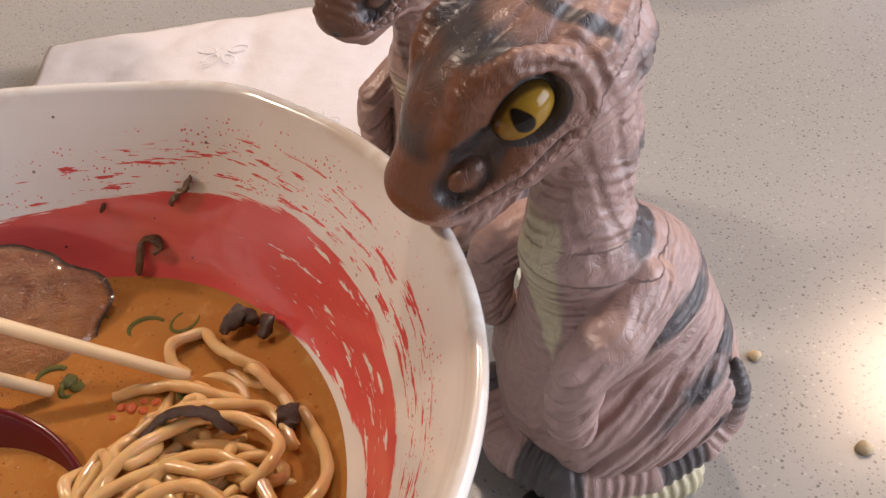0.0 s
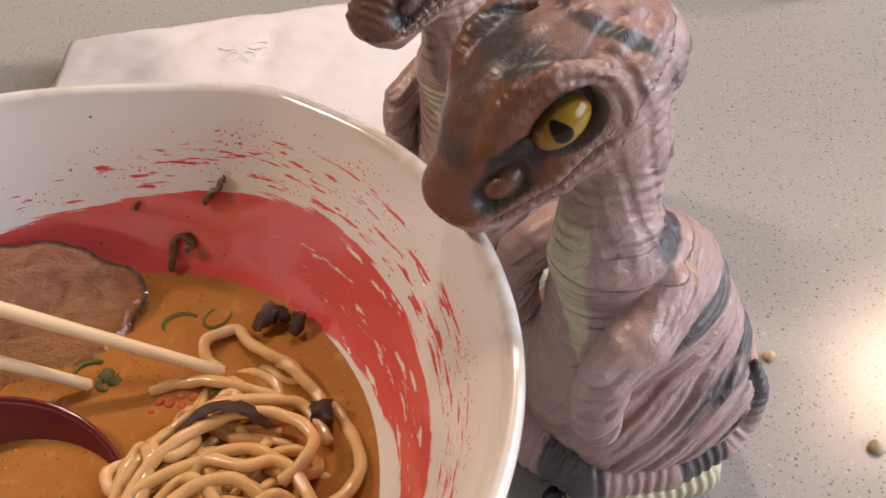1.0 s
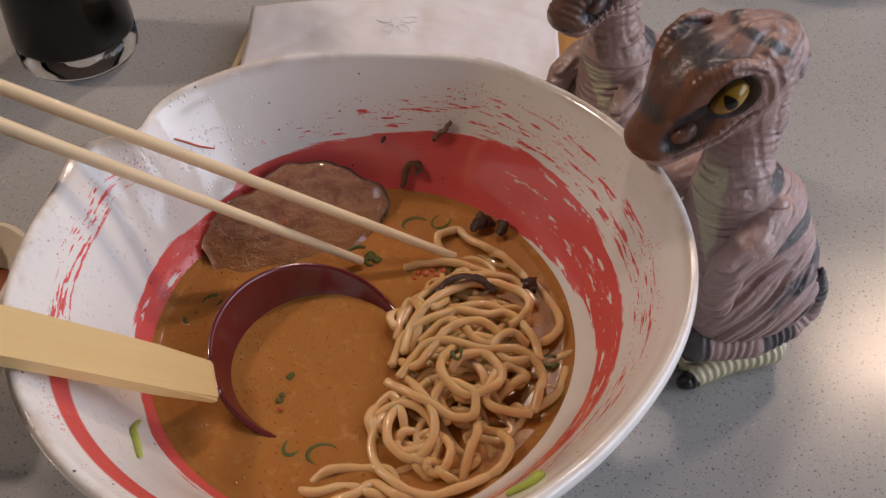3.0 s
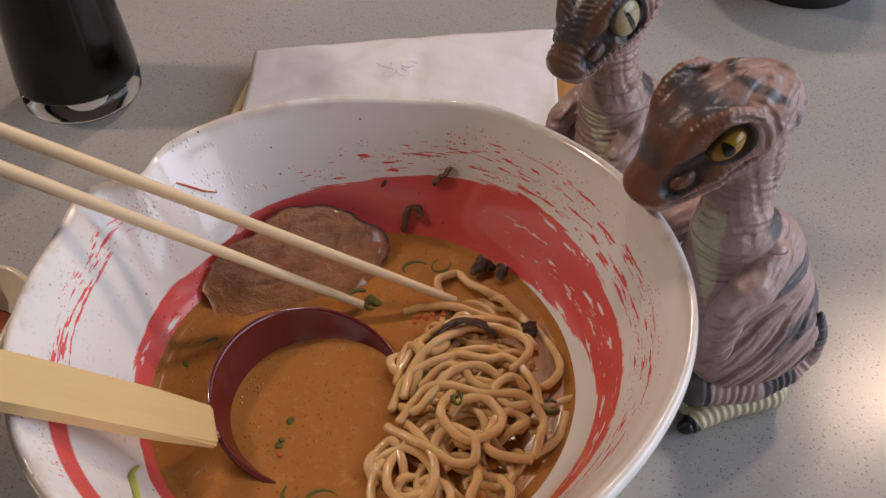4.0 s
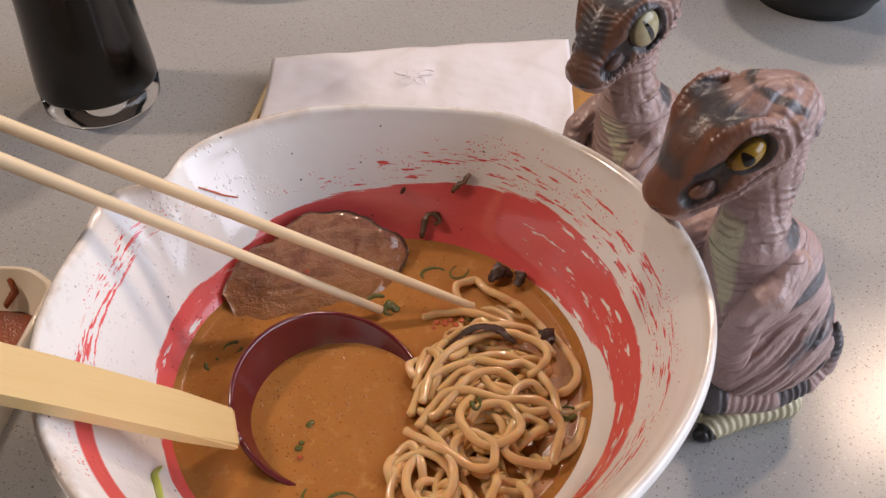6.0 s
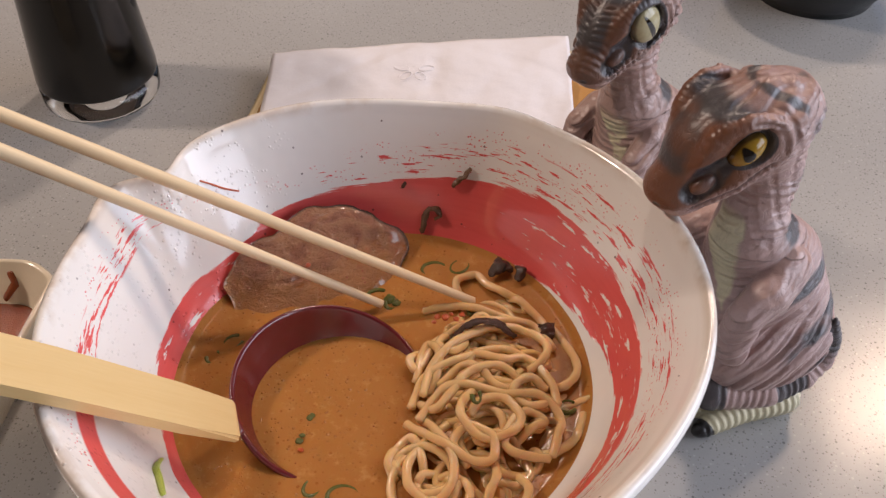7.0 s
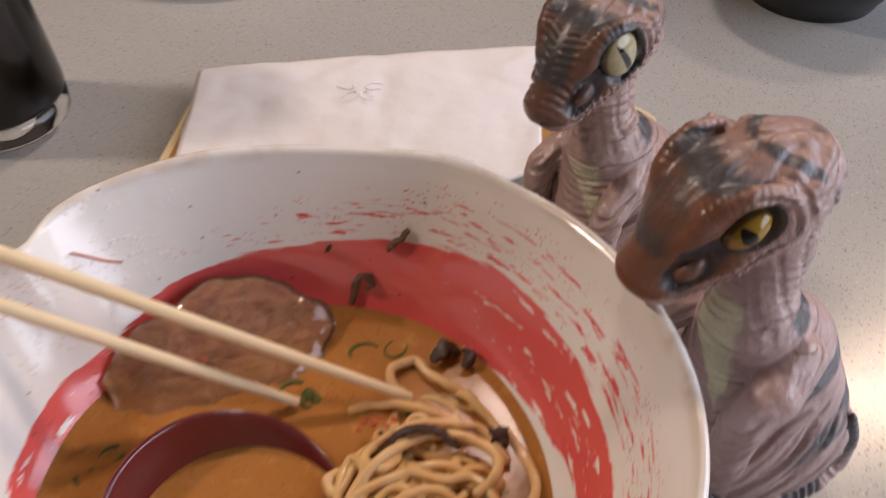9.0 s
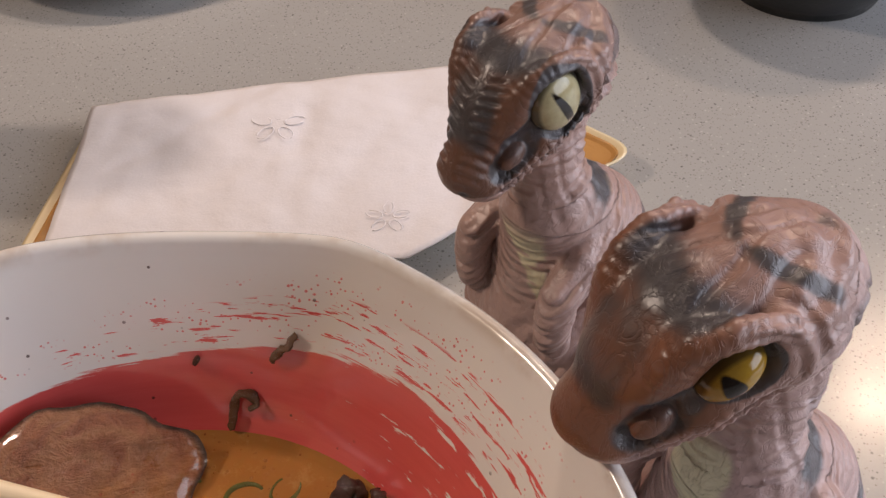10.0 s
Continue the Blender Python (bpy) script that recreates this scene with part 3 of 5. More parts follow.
# ---- food ----
def pork():
    ob = new("pork_slice", bpy.data.meshes.new("pork_slice"))
    verts, faces, rind = [], [], []
    n, m = 72, 16
    for top in (1, 0):
        for j in range(m + 1):
            for i in range(n):
                a = 2 * math.pi * i / n
                r = (j / m) * (1 + 0.08 * math.sin(2 * a + 0.5) + 0.05 * math.sin(5 * a + 1) + 0.03 * math.sin(9 * a) + 0.012 * math.sin(17 * a + 2))
                x, y = 0.0345 * r * math.cos(a), 0.026 * r * math.sin(a)
                edge = (j / m) ** 8
                z = -0.30 * max(0.0, -y - 0.012) - 0.20 * max(0.0, -x - 0.022) + (0.0030 - 0.0024 * edge) * (1 if top else -1) + 0.0016 * noise.noise(Vector((x, y, top)) * 90) + 0.0010 * noise.noise(Vector((x * 1.0, y * 2.2, top)) * 230) + 0.0025 * math.sin(x * 70) * (j / m)
                verts.append((x, y, z))
                rind.append(max(0.0, (j / m - 0.86) / 0.14) * (0.62 + 0.38 * math.sin(a + 1.0)))
    for s in (0, 1):
        o = s * (m + 1) * n
        for j in range(m):
            for i in range(n):
                k = (i + 1) % n
                q = (o + j * n + i, o + j * n + k, o + (j + 1) * n + k, o + (j + 1) * n + i)
                faces.append(q[::-1] if s == 0 else q)
    for i in range(n):
        k = (i + 1) % n
        faces.append((m * n + i, m * n + k, (2 * m + 1) * n + k, (2 * m + 1) * n + i))
    ob.data.from_pydata(verts, [], faces)
    ob.data.materials.append(MEAT)
    ob.data.polygons.foreach_set("use_smooth", [True] * len(ob.data.polygons))
    at = ob.data.attributes.new("rind", "FLOAT", "POINT")
    at.data.foreach_set("value", rind)
    lie = pose(-0.0295, 0.0410, 0.0535, 31, 3, 26)
    ob.matrix_world = lie
    # a film of broth clings to the meat just over the waterline
    wet = ob.data.attributes.new("soak", "FLOAT", "POINT")
    wet.data.foreach_set("value", [max(0.0, 1.0 - max(0.0, (lie @ Vector(q)).z - SOUP_Z) / 0.013) for q in verts])
    return tagged(ob, "brown braised pork slice leaning on the bowl wall", "meat")


pork()


def mound(x, y):
    """Height of the noodle heap."""
    return 0.0500 + 0.0062 * math.exp(-((x - 0.038) / 0.027) ** 2 - ((y + 0.016) / 0.036) ** 2)


def in_heap(x, y):
    out = max(0.0, math.hypot(x - BX, y - BY) - 0.0640)
    cup = max(0.0, 0.0345 - math.hypot(x + 0.0165, y + 0.0150))
    far = max(0.0, y - 0.034) + max(0.0, (0.014 - x) if y > -0.02 else 0.0) + max(0.0, 0.006 - x)
    return out, cup, far


def noodles():
    ox, oy = 0.036, -0.014
    ob = base("noodles", ox, oy, SOUP_Z, "heap of pale wavy ramen noodles in broth", "noodles")
    rng = random.Random(11)

    def strand(points, radius):
        n = max(30, int(10 * len(points)))
        p = spline([(x - ox, y - oy, z - SOUP_Z) for x, y, z in points], n)
        wave = rng.uniform(0, 6)
        p = p + np.array([(0.0007 * noise.noise(Vector(q) * 130 + Vector((wave, 0, 0))), 0.0007 * noise.noise(Vector(q) * 130 + Vector((0, wave, 5))), 0.0005 * noise.noise(Vector(q) * 160 + Vector((3, 0, wave)))) for q in p])
        rad = [radius * (1 + 0.05 * math.sin(i * 0.7 + wave)) for i in range(n)]
        v, f = tube(p, rad, 12)
        mesh("noodle", v, f, NOODLE, parent=ob)

    # the strands below: loose curls that wander over the heap
    centres = ((0.040, -0.016), (0.048, -0.006), (0.032, 0.004), (0.034, -0.034), (0.024, -0.044), (0.052, -0.024), (0.040, 0.014), (0.020, -0.052), (0.044, -0.044))
    for s in range(27):
        cx, cy = centres[s % len(centres)]
        x, y = cx + rng.uniform(-0.010, 0.010), cy + rng.uniform(-0.010, 0.010)
        a = rng.uniform(0, 2 * math.pi)
        turn = rng.choice((-1, 1)) * rng.uniform(60, 110)
        lift = rng.uniform(-0.0062, -0.0022)
        ph, pts, length = rng.uniform(0, 6), [], rng.randint(40, 85)
        for i in range(length):
            out, cup, far = in_heap(x, y)
            if out + cup + far > 0:
                want = math.atan2(cy - y, cx - x) if cup == 0 else math.atan2(y + 0.0150, x + 0.0165)
                d = (want - a + math.pi) % (2 * math.pi) - math.pi
                a += max(-0.45, min(0.45, d)) * 0.7
            a += turn * 0.0017 + 0.03 * math.sin(i * 0.3 + ph)
            if rng.random() < 0.03:
                turn = rng.choice((-1, 1)) * rng.uniform(40, 120)
            x += 0.0017 * math.cos(a)
            y += 0.0017 * math.sin(a)
            ends = 0.004 * max(0, 1 - i / 5) + 0.004 * max(0, 1 - (length - 1 - i) / 5)
            pts.append((x, y, max(mound(x, y) + lift + 0.0010 * math.sin(i * 0.25 + ph) - ends, 0.0478)))
        strand(pts[::4], 0.00135 + 0.0003 * rng.random())

    # short curls between them
    for s in range(20):
        cx, cy = centres[s % len(centres)]
        cx, cy = cx + rng.uniform(-0.009, 0.009), cy + rng.uniform(-0.009, 0.009)
        r, a, way = rng.uniform(0.0045, 0.0095), rng.uniform(0, 6.28), rng.choice((-1, 1))
        lift, drift, pts = rng.uniform(-0.0022, 0.0012), rng.uniform(0, 6.28), []
        n = rng.randint(9, 15)
        for i in range(n):
            x = cx + r * math.cos(a + way * 0.62 * i) + 0.0011 * i * math.cos(drift)
            y = cy + 0.8 * r * math.sin(a + way * 0.62 * i) + 0.0011 * i * math.sin(drift)
            if sum(in_heap(x, y)) > 0.002:
                break
            pts.append((x, y, mound(x, y) + lift + 0.0009 * math.sin(1.3 * i + a) - (0.003 if i in (0, n - 1) else 0)))
        if len(pts) > 4:
            strand(pts, 0.00140 + 0.0002 * rng.random())

    # the strands on top, each a few bends in millimetres, and its height over the heap
    def lay(lift, *bends, radius=0.00158):
        n = len(bends)
        pts = []
        for i, (x, y) in enumerate(bends):
            sink = 0.0025 if i in (0, n - 1) else 0.0
            h = lift + 0.0011 * math.sin(1.9 * i + x * 0.13)
            pts.append((x / 1000, y / 1000, mound(x / 1000, y / 1000) + h - sink))
        strand(pts, radius)

    lay(0.0026, (14, -26), (18, -19), (25, -13.5), (41, -16), (54, -17), (61, -23), (60, -31), (58, -38))
    lay(0.0040, (33, -13), (29, -20), (28.5, -28), (35, -34), (44, -33), (47.5, -26), (42, -19.5), (34.5, -21), (31, -26))
    lay(0.0014, (11, -20), (14, -9), (22, -3), (33, 2), (42, -1), (50, 1), (58, -8), (61, -17))
    lay(0.0022, (48, -9), (40, -5), (30, -9), (24, -17), (19, -22), (14, -18))
    lay(0.0018, (57, -12), (51, -9), (45, -14), (50, -20), (56, -19), (53, -13))
    lay(0.0014, (22, 14), (28, 9), (25, 3), (19, 6), (22, 12), (30, 15))
    lay(0.0030, (15, -16), (17, -4), (24, 5), (32, 12), (42, 15), (50, 13.5), (57, 8), (57, 1), (51, -4))
    lay(0.0016, (13, 4), (20, 11), (29, 16), (36, 21), (45, 19), (53, 19), (60, 8))
    lay(0.0022, (24, -27), (18, -33), (12.5, -40), (12, -50), (20, -55.5), (26, -50), (25.5, -40), (20, -31), (15, -24))
    lay(0.0030, (10, -27), (16, -32), (24, -37), (33, -42), (39, -41), (38, -34), (30, -31), (26, -36), (31, -43))
    lay(0.0012, (39, -38), (40, -46), (38, -53), (36, -60))
    lay(0.0004, (12, -36), (7.5, -44), (8, -54), (14, -62), (24, -66), (36, -64), (46, -57))
    lay(0.0010, (8, -47), (5, -41), (7, -36), (12, -33), (16, -40), (17, -47))
    lay(-0.0006, (28, -49), (27, -55), (30, -60), (36, -61))
    lay(0.0008, (47, -44), (50, -50), (48, -56), (41, -60))
    lay(0.0016, (46, -33), (52, -29), (56, -25), (50, -22), (45, -27), (43, -36), (50, -38), (57, -38))
    lay(0.0018, (12, -9), (13, 0), (15, 7), (19, 3), (19, -5), (17, -14))
    lay(0.0018, (17, 7), (15, 1), (12, -4), (9.5, 0), (13, 4))
    lay(0.0010, (27, -6), (32, 2), (41, 4.5), (50, 1.5), (56, -6))
    lay(0.0010, (20, -11), (27, -3), (34, -6), (40, -12), (50, -13))
    lay(0.0014, (30, 33), (25, 36), (25, 41), (31, 45), (36, 40), (42, 35), (49, 31), (51, 27))
    lay(0.0010, (12, 26), (20, 28), (31, 26), (40, 24), (46, 22))
    lay(0.0012, (44, 35), (48, 30), (55, 24), (58, 19))
    lay(-0.0002, (60, 20), (66, 10), (68, -1), (64, -8), (58, -9))
    lay(-0.0004, (69, -18), (67, -27), (60, -34), (54, -36))
    lay(-0.0004, (-14, -65), (-6, -59), (4, -57), (12, -58), (17, -63))
    lay(-0.0004, (-8, -68), (2, -67), (8, -62), (15, -66), (25, -67))
    lay(-0.0006, (-18, -63), (-10, -66), (0, -63), (8, -66), (15, -67))


noodles()


def strip(name, pts, r, material, label, category, flat=0.5, sides=8):
    c = Vector(np.mean(np.array(pts), axis=0))
    p = spline([tuple(Vector(q) - c) for q in pts], 16)
    n = len(p)
    rad = [r * (0.55 + 0.45 * math.sin(math.pi * (i + 0.5) / n) ** 0.5) for i in range(n)]
    v, f = tube(p, rad, sides, flat)
    if category == "mushroom":
        v = [Vector(q) + 0.55 * r * noise.noise_vector((Vector(q) + c) * 520) for q in v]
    ob = mesh(name, v, f, material)
    ob.location = c
    return tagged(ob, label, category)


EAR = "dark wood ear mushroom strip on the broth"
for pts, r in ((((0.0375, 0.0440, 0.0525), (0.0400, 0.0470, 0.0545), (0.0415, 0.0500, 0.0540), (0.0440, 0.0510, 0.0520)), 0.0026), (((0.0480, 0.0420, 0.0520), (0.0490, 0.0455, 0.0545), (0.0480, 0.0490, 0.0525)), 0.0022),
               (((0.0560, 0.0200, 0.0515), (0.0580, 0.0165, 0.0545), (0.0590, 0.0125, 0.0525)), 0.0028), (((0.0235, 0.0090, 0.0550), (0.0310, 0.0140, 0.0585), (0.0390, 0.0145, 0.0585), (0.0460, 0.0110, 0.0550)), 0.0018),
               (((0.0395, 0.0470, 0.0515), (0.0430, 0.0480, 0.0535), (0.0455, 0.0475, 0.0520)), 0.0020)):
    strip("mushroom_strip", pts, r * 0.95, MUSHROOM, EAR, "mushroom", 0.35, 12)
hook = [wall_at(a, z, 0.0012) for a, z in ((83.0, 0.0520), (82.5, 0.0550), (82.3, 0.0580), (81.0, 0.0600), (79.0, 0.0598), (78.0, 0.0582), (79.0, 0.0566))]
strip("mushroom_strip", hook, 0.0015, MUSHROOM_PALE, "dark hooked mushroom strip stuck to the bowl wall", "mushroom", 0.5)
flake = [wall_at(a, z, 0.0012) for a, z in ((75.0, 0.0690), (74.0, 0.0720), (72.5, 0.0735), (71.5, 0.0765))]
strip("mushroom_strip", flake, 0.0015, MUSHROOM_PALE, "small dark mushroom flake stuck to the bowl wall", "mushroom", 0.5)
strip("pepper_speck", [wall_at(a, z, 0.0008) for a, z in ((89.5, 0.0670), (89.0, 0.0680), (88.5, 0.0690))], 0.0011, MUSHROOM, "dark pepper speck on the bowl wall", "speck")
strip("scallion_piece", [wall_at(a, z, 0.0008) for a, z in ((-146, 0.0590), (-142, 0.0640), (-138, 0.0660), (-132, 0.0705))], 0.0012, LIME, "bright green scallion sliver on the bowl wall", "scallion")
strip("scallion_piece", [wall_at(a, z, 0.0010) for a, z in ((-59, 0.0845), (-56, 0.0885), (-53.5, 0.0885), (-52.5, 0.0850), (-53, 0.0820))], 0.0013, LIME, "bright green curled scallion on the bowl rim", "scallion")
strip("chili_flake", [wall_at(a, z, 0.0006) for a, z in ((-104, 0.0680), (-102.5, 0.0682), (-101, 0.0675))], 0.0010, CHILI, "brown chili flake on the bowl wall", "chili")
strip("chili_thread", [wall_at(a, z, 0.0003) for a, z in ((140.5, 0.0870), (138, 0.0830), (136, 0.0800), (133.0, 0.0770))], 0.0006, CHILI, "thin red thread on the white bowl wall", "chili")


def scallion_ring(x, y, z, r, tilt, spin):
    path = [(r * math.cos(a), 0.75 * r * math.sin(a), 0) for a in np.linspace(0.2 + 0.02 * spin, 5.6 + 0.005 * spin, 22)]
    v, f = tube(path, [0.00040 + 0.00050 * math.sin(3 * i / 22 + spin) ** 2 for i in range(22)], 8, 0.9)
    ob = mesh("scallion_ring", v, f, SCALLION)
    ob.matrix_world = pose(x, y, z - 0.0010, tilt, 0, spin)
    tagged(ob, "thin green scallion ring floating on the broth", "scallion")


for x, y, z, r, tilt, spin in ((-0.0060, 0.0335, 0.0508, 0.0040, 5, 20), (0.0000, 0.0300, 0.0508, 0.0030, 8, 70), (0.0150, 0.0490, 0.0506, 0.0048, 3, 10), (0.0250, 0.0510, 0.0506, 0.0042, 3, 50), 
                               (0.0330, -0.0210, 0.0625, 0.0024, 40, 80), (0.0640, -0.0160, 0.0520, 0.0030, 10, 15), (-0.0560, 0.0085, 0.0506, 0.0035, 4, 30), (-0.0620, 0.0010, 0.0506, 0.0028, 4, 80), (-0.0080, -0.0530, 0.0506, 0.0050, 3, 0), (-0.0180, -0.0500, 0.0506, 0.0036, 3, 60), (0.0310, 0.0270, 0.0520, 0.0024, 14, 60), (0.0005, 0.0520, 0.0506, 0.0030, 6, 10)):
    scallion_ring(x, y, z, r, tilt, spin)
rng = random.Random(5)
for x, y, z in ((0.0180, 0.0185, 0.0560), (0.0210, 0.0175, 0.0570), (0.0170, 0.0150, 0.0570), (0.0250, 0.0150, 0.0590), (-0.0300, 0.0300, 0.0690), (0.0270, 0.0180, 0.0580), (-0.0240, -0.0370, 0.0505), (0.0230, 0.0200, 0.0560)):
    ob = from_bm("chili_flake", lumps(rng.uniform(0.0008, 0.0014), rng, 0.5), CHILI, smooth=True)
    ob.location = (x, y, z)
    tagged(ob, "small orange chili flake in the ramen", "chili")
for x, y, s in ((-0.0230, -0.0240, 0.0012), (-0.0222, -0.0230, 0.0009), (-0.0250, -0.0335, 0.0013), (-0.0245, -0.0312, 0.0010), (-0.0010, 0.0318, 0.0022), (0.0015, 0.0300, 0.0018)):
    ob = from_bm("scallion_piece", lumps(s, rng, 0.45), SCALLION, smooth=True)
    ob.location = (x, y, SOUP_Z + 0.0003)
    tagged(ob, "dark green scallion scrap floating on the broth", "scallion")
bub = []
for i in range(420):
    if i % 5 < 2:
        a, d = rng.uniform(0, 6.28), 0.0250 * math.sqrt(rng.random())
        x, y, z = -0.0165 + d * math.cos(a), -0.0150 + d * math.sin(a), SOUP_Z
    else:
        a, d = rng.uniform(1.2, 5.4), rng.uniform(0.036, 0.0705)
        x, y, z = BX + d * math.cos(a), BY + d * math.sin(a), SOUP_Z
    bub.append((x, y, z, rng.uniform(0.0002, 0.00055)))
bv, bf = [], []
for x, y, z, r in bub:
    v, f = lathe([(0.0, r * 0.55), (r * 0.6, r * 0.45), (r, 0.0), (r * 1.1, -r * 0.2)], 10)
    o = len(bv)
    bv += [(p[0] + x, p[1] + y, p[2] + z) for p in v]
    bf += [[i + o for i in q] for q in f]
tagged(mesh("broth_bubbles", bv, bf, OIL), "tiny bubbles on the orange broth", "bubbles", kind="stuff")


# ---- toy dinosaurs ----
def unit(v):
    return np.array(v, np.float32)


def ell(p, c, r, m=None):
    q = p - unit(c)
    if m is not None:
        q = q @ m
    r = unit(r)
    k0 = np.linalg.norm(q / r, axis=1)
    k1 = np.linalg.norm(q / (r * r), axis=1) + 1e-9
    return k0 * (k0 - 1) / k1


def chain(p, nodes):
    """Distance to a tapered chain of (x, y, z, radius), and the place along it (0 to its length)."""
    best, along, run = None, None, 0.0
    for a, b in zip(nodes, nodes[1:]):
        pa, ba = p - unit(a[:3]), unit(b[:3]) - unit(a[:3])
        ln = float(np.linalg.norm(ba))
        h = np.clip(pa @ ba / (ln * ln), 0, 1)
        d = np.linalg.norm(pa - h[:, None] * ba, axis=1) - (a[3] + (b[3] - a[3]) * h)
        s = run + h * ln
        if best is None:
            best, along = d, s
        else:
            along = np.where(d < best, s, along)
            best = np.minimum(best, d)
        run += ln
    return best, along


def smin(a, b, k):
    h = np.clip(0.5 + 0.5 * (b - a) / k, 0, 1)
    return b + (a - b) * h - k * h * (1 - h)


def smax(a, b, k):
    return -smin(-a, -b, k)


def flipped(p):
    q = p.copy()
    q[:, 1] = np.abs(q[:, 1])
    return q


def surface(field, lo, hi, h):
    """Surface nets over a field that is negative inside; a coarse pass finds where the fine one is needed."""
    lo, n = np.array(lo), [int(math.ceil((b - a) / (2 * h))) for a, b in zip(lo, hi)]
    def points(idx, size, step):
        i = np.stack(np.unravel_index(idx, size), 1)
        return (lo + i * step).astype(np.float32)
    cs = tuple(n)
    coarse = field(points(np.arange(int(np.prod(cs))), cs, 2 * h)).reshape(cs)
    fine = coarse.repeat(2, 0).repeat(2, 1).repeat(2, 2)
    need = np.flatnonzero(np.abs(fine) < 5 * h)
    flat = fine.reshape(-1)
    flat[need] = field(points(need, fine.shape, h))
    v = fine
    nx, ny, nz = v.shape
    s = v < 0
    lowc = np.zeros((nx - 1, ny - 1, nz - 1), np.int8)
    for dx in (0, 1):
        for dy in (0, 1):
            for dz in (0, 1):
                lowc += s[dx:nx - 1 + dx, dy:ny - 1 + dy, dz:nz - 1 + dz]
    act = np.argwhere((lowc > 0) & (lowc < 8))
    ids = -np.ones(lowc.shape, np.int64)
    ids[tuple(act.T)] = np.arange(len(act))
    acc, cnt = np.zeros((len(act), 3)), np.zeros(len(act))
    corner = [(a, b, c) for a in (0, 1) for b in (0, 1) for c in (0, 1)]
    for a in corner:
        for b in corner:
            if a < b and sum(abs(i - j) for i, j in zip(a, b)) == 1:
                va, vb = v[tuple((act + a).T)], v[tuple((act + b).T)]
                cross = (va < 0) != (vb < 0)
                t = np.where(cross, va / np.where(cross, va - vb, 1), 0)
                acc += np.where(cross[:, None], np.array(a) + t[:, None] * (np.array(b) - np.array(a)), 0)
                cnt += cross
    verts = lo + (act + acc / cnt[:, None]) * h
    faces = []
    for ax in range(3):
        o1, o2 = [(1, 2), (2, 0), (0, 1)][ax]
        sa = np.moveaxis(s, ax, 0)
        e = np.argwhere(np.moveaxis(sa[1:] != sa[:-1], 0, ax))
        e = e[(e[:, o1] > 0) & (e[:, o2] > 0) & (e[:, o1] < v.shape[o1] - 1) & (e[:, o2] < v.shape[o2] - 1)]
        q = []
        for a, b in ((0, 0), (1, 0), (1, 1), (0, 1)):
            c = e.copy()
            c[:, o1] -= a
            c[:, o2] -= b
            q.append(ids[tuple(c.T)])
        q = np.stack(q, 1)
        inside = s[tuple(e.T)]
        faces.append(np.where(inside[:, None], q, q[:, ::-1]))
    return verts, np.concatenate(faces)


def ripple(p, seed, scale):
    """A cheap smooth noise, about -1 to 1."""
    r = np.random.RandomState(seed)
    out = 0
    for i in range(7):
        k = r.normal(size=3)
        k *= scale * (0.7 + 0.25 * i) / np.linalg.norm(k)
        out = out + np.sin(p @ k + r.uniform(0, 6.28) + 0.9 * np.sin(p @ (k[[1, 2, 0]] * 0.7) + i)) / (1 + 0.25 * i)
    return out / 3.2


def gauss(x, c, w):
    return np.exp(-((x - c) / w) ** 2)


def soft(x, lo, hi):
    t = np.clip((x - lo) / (hi - lo), 0, 1)
    return t * t * (3 - 2 * t)


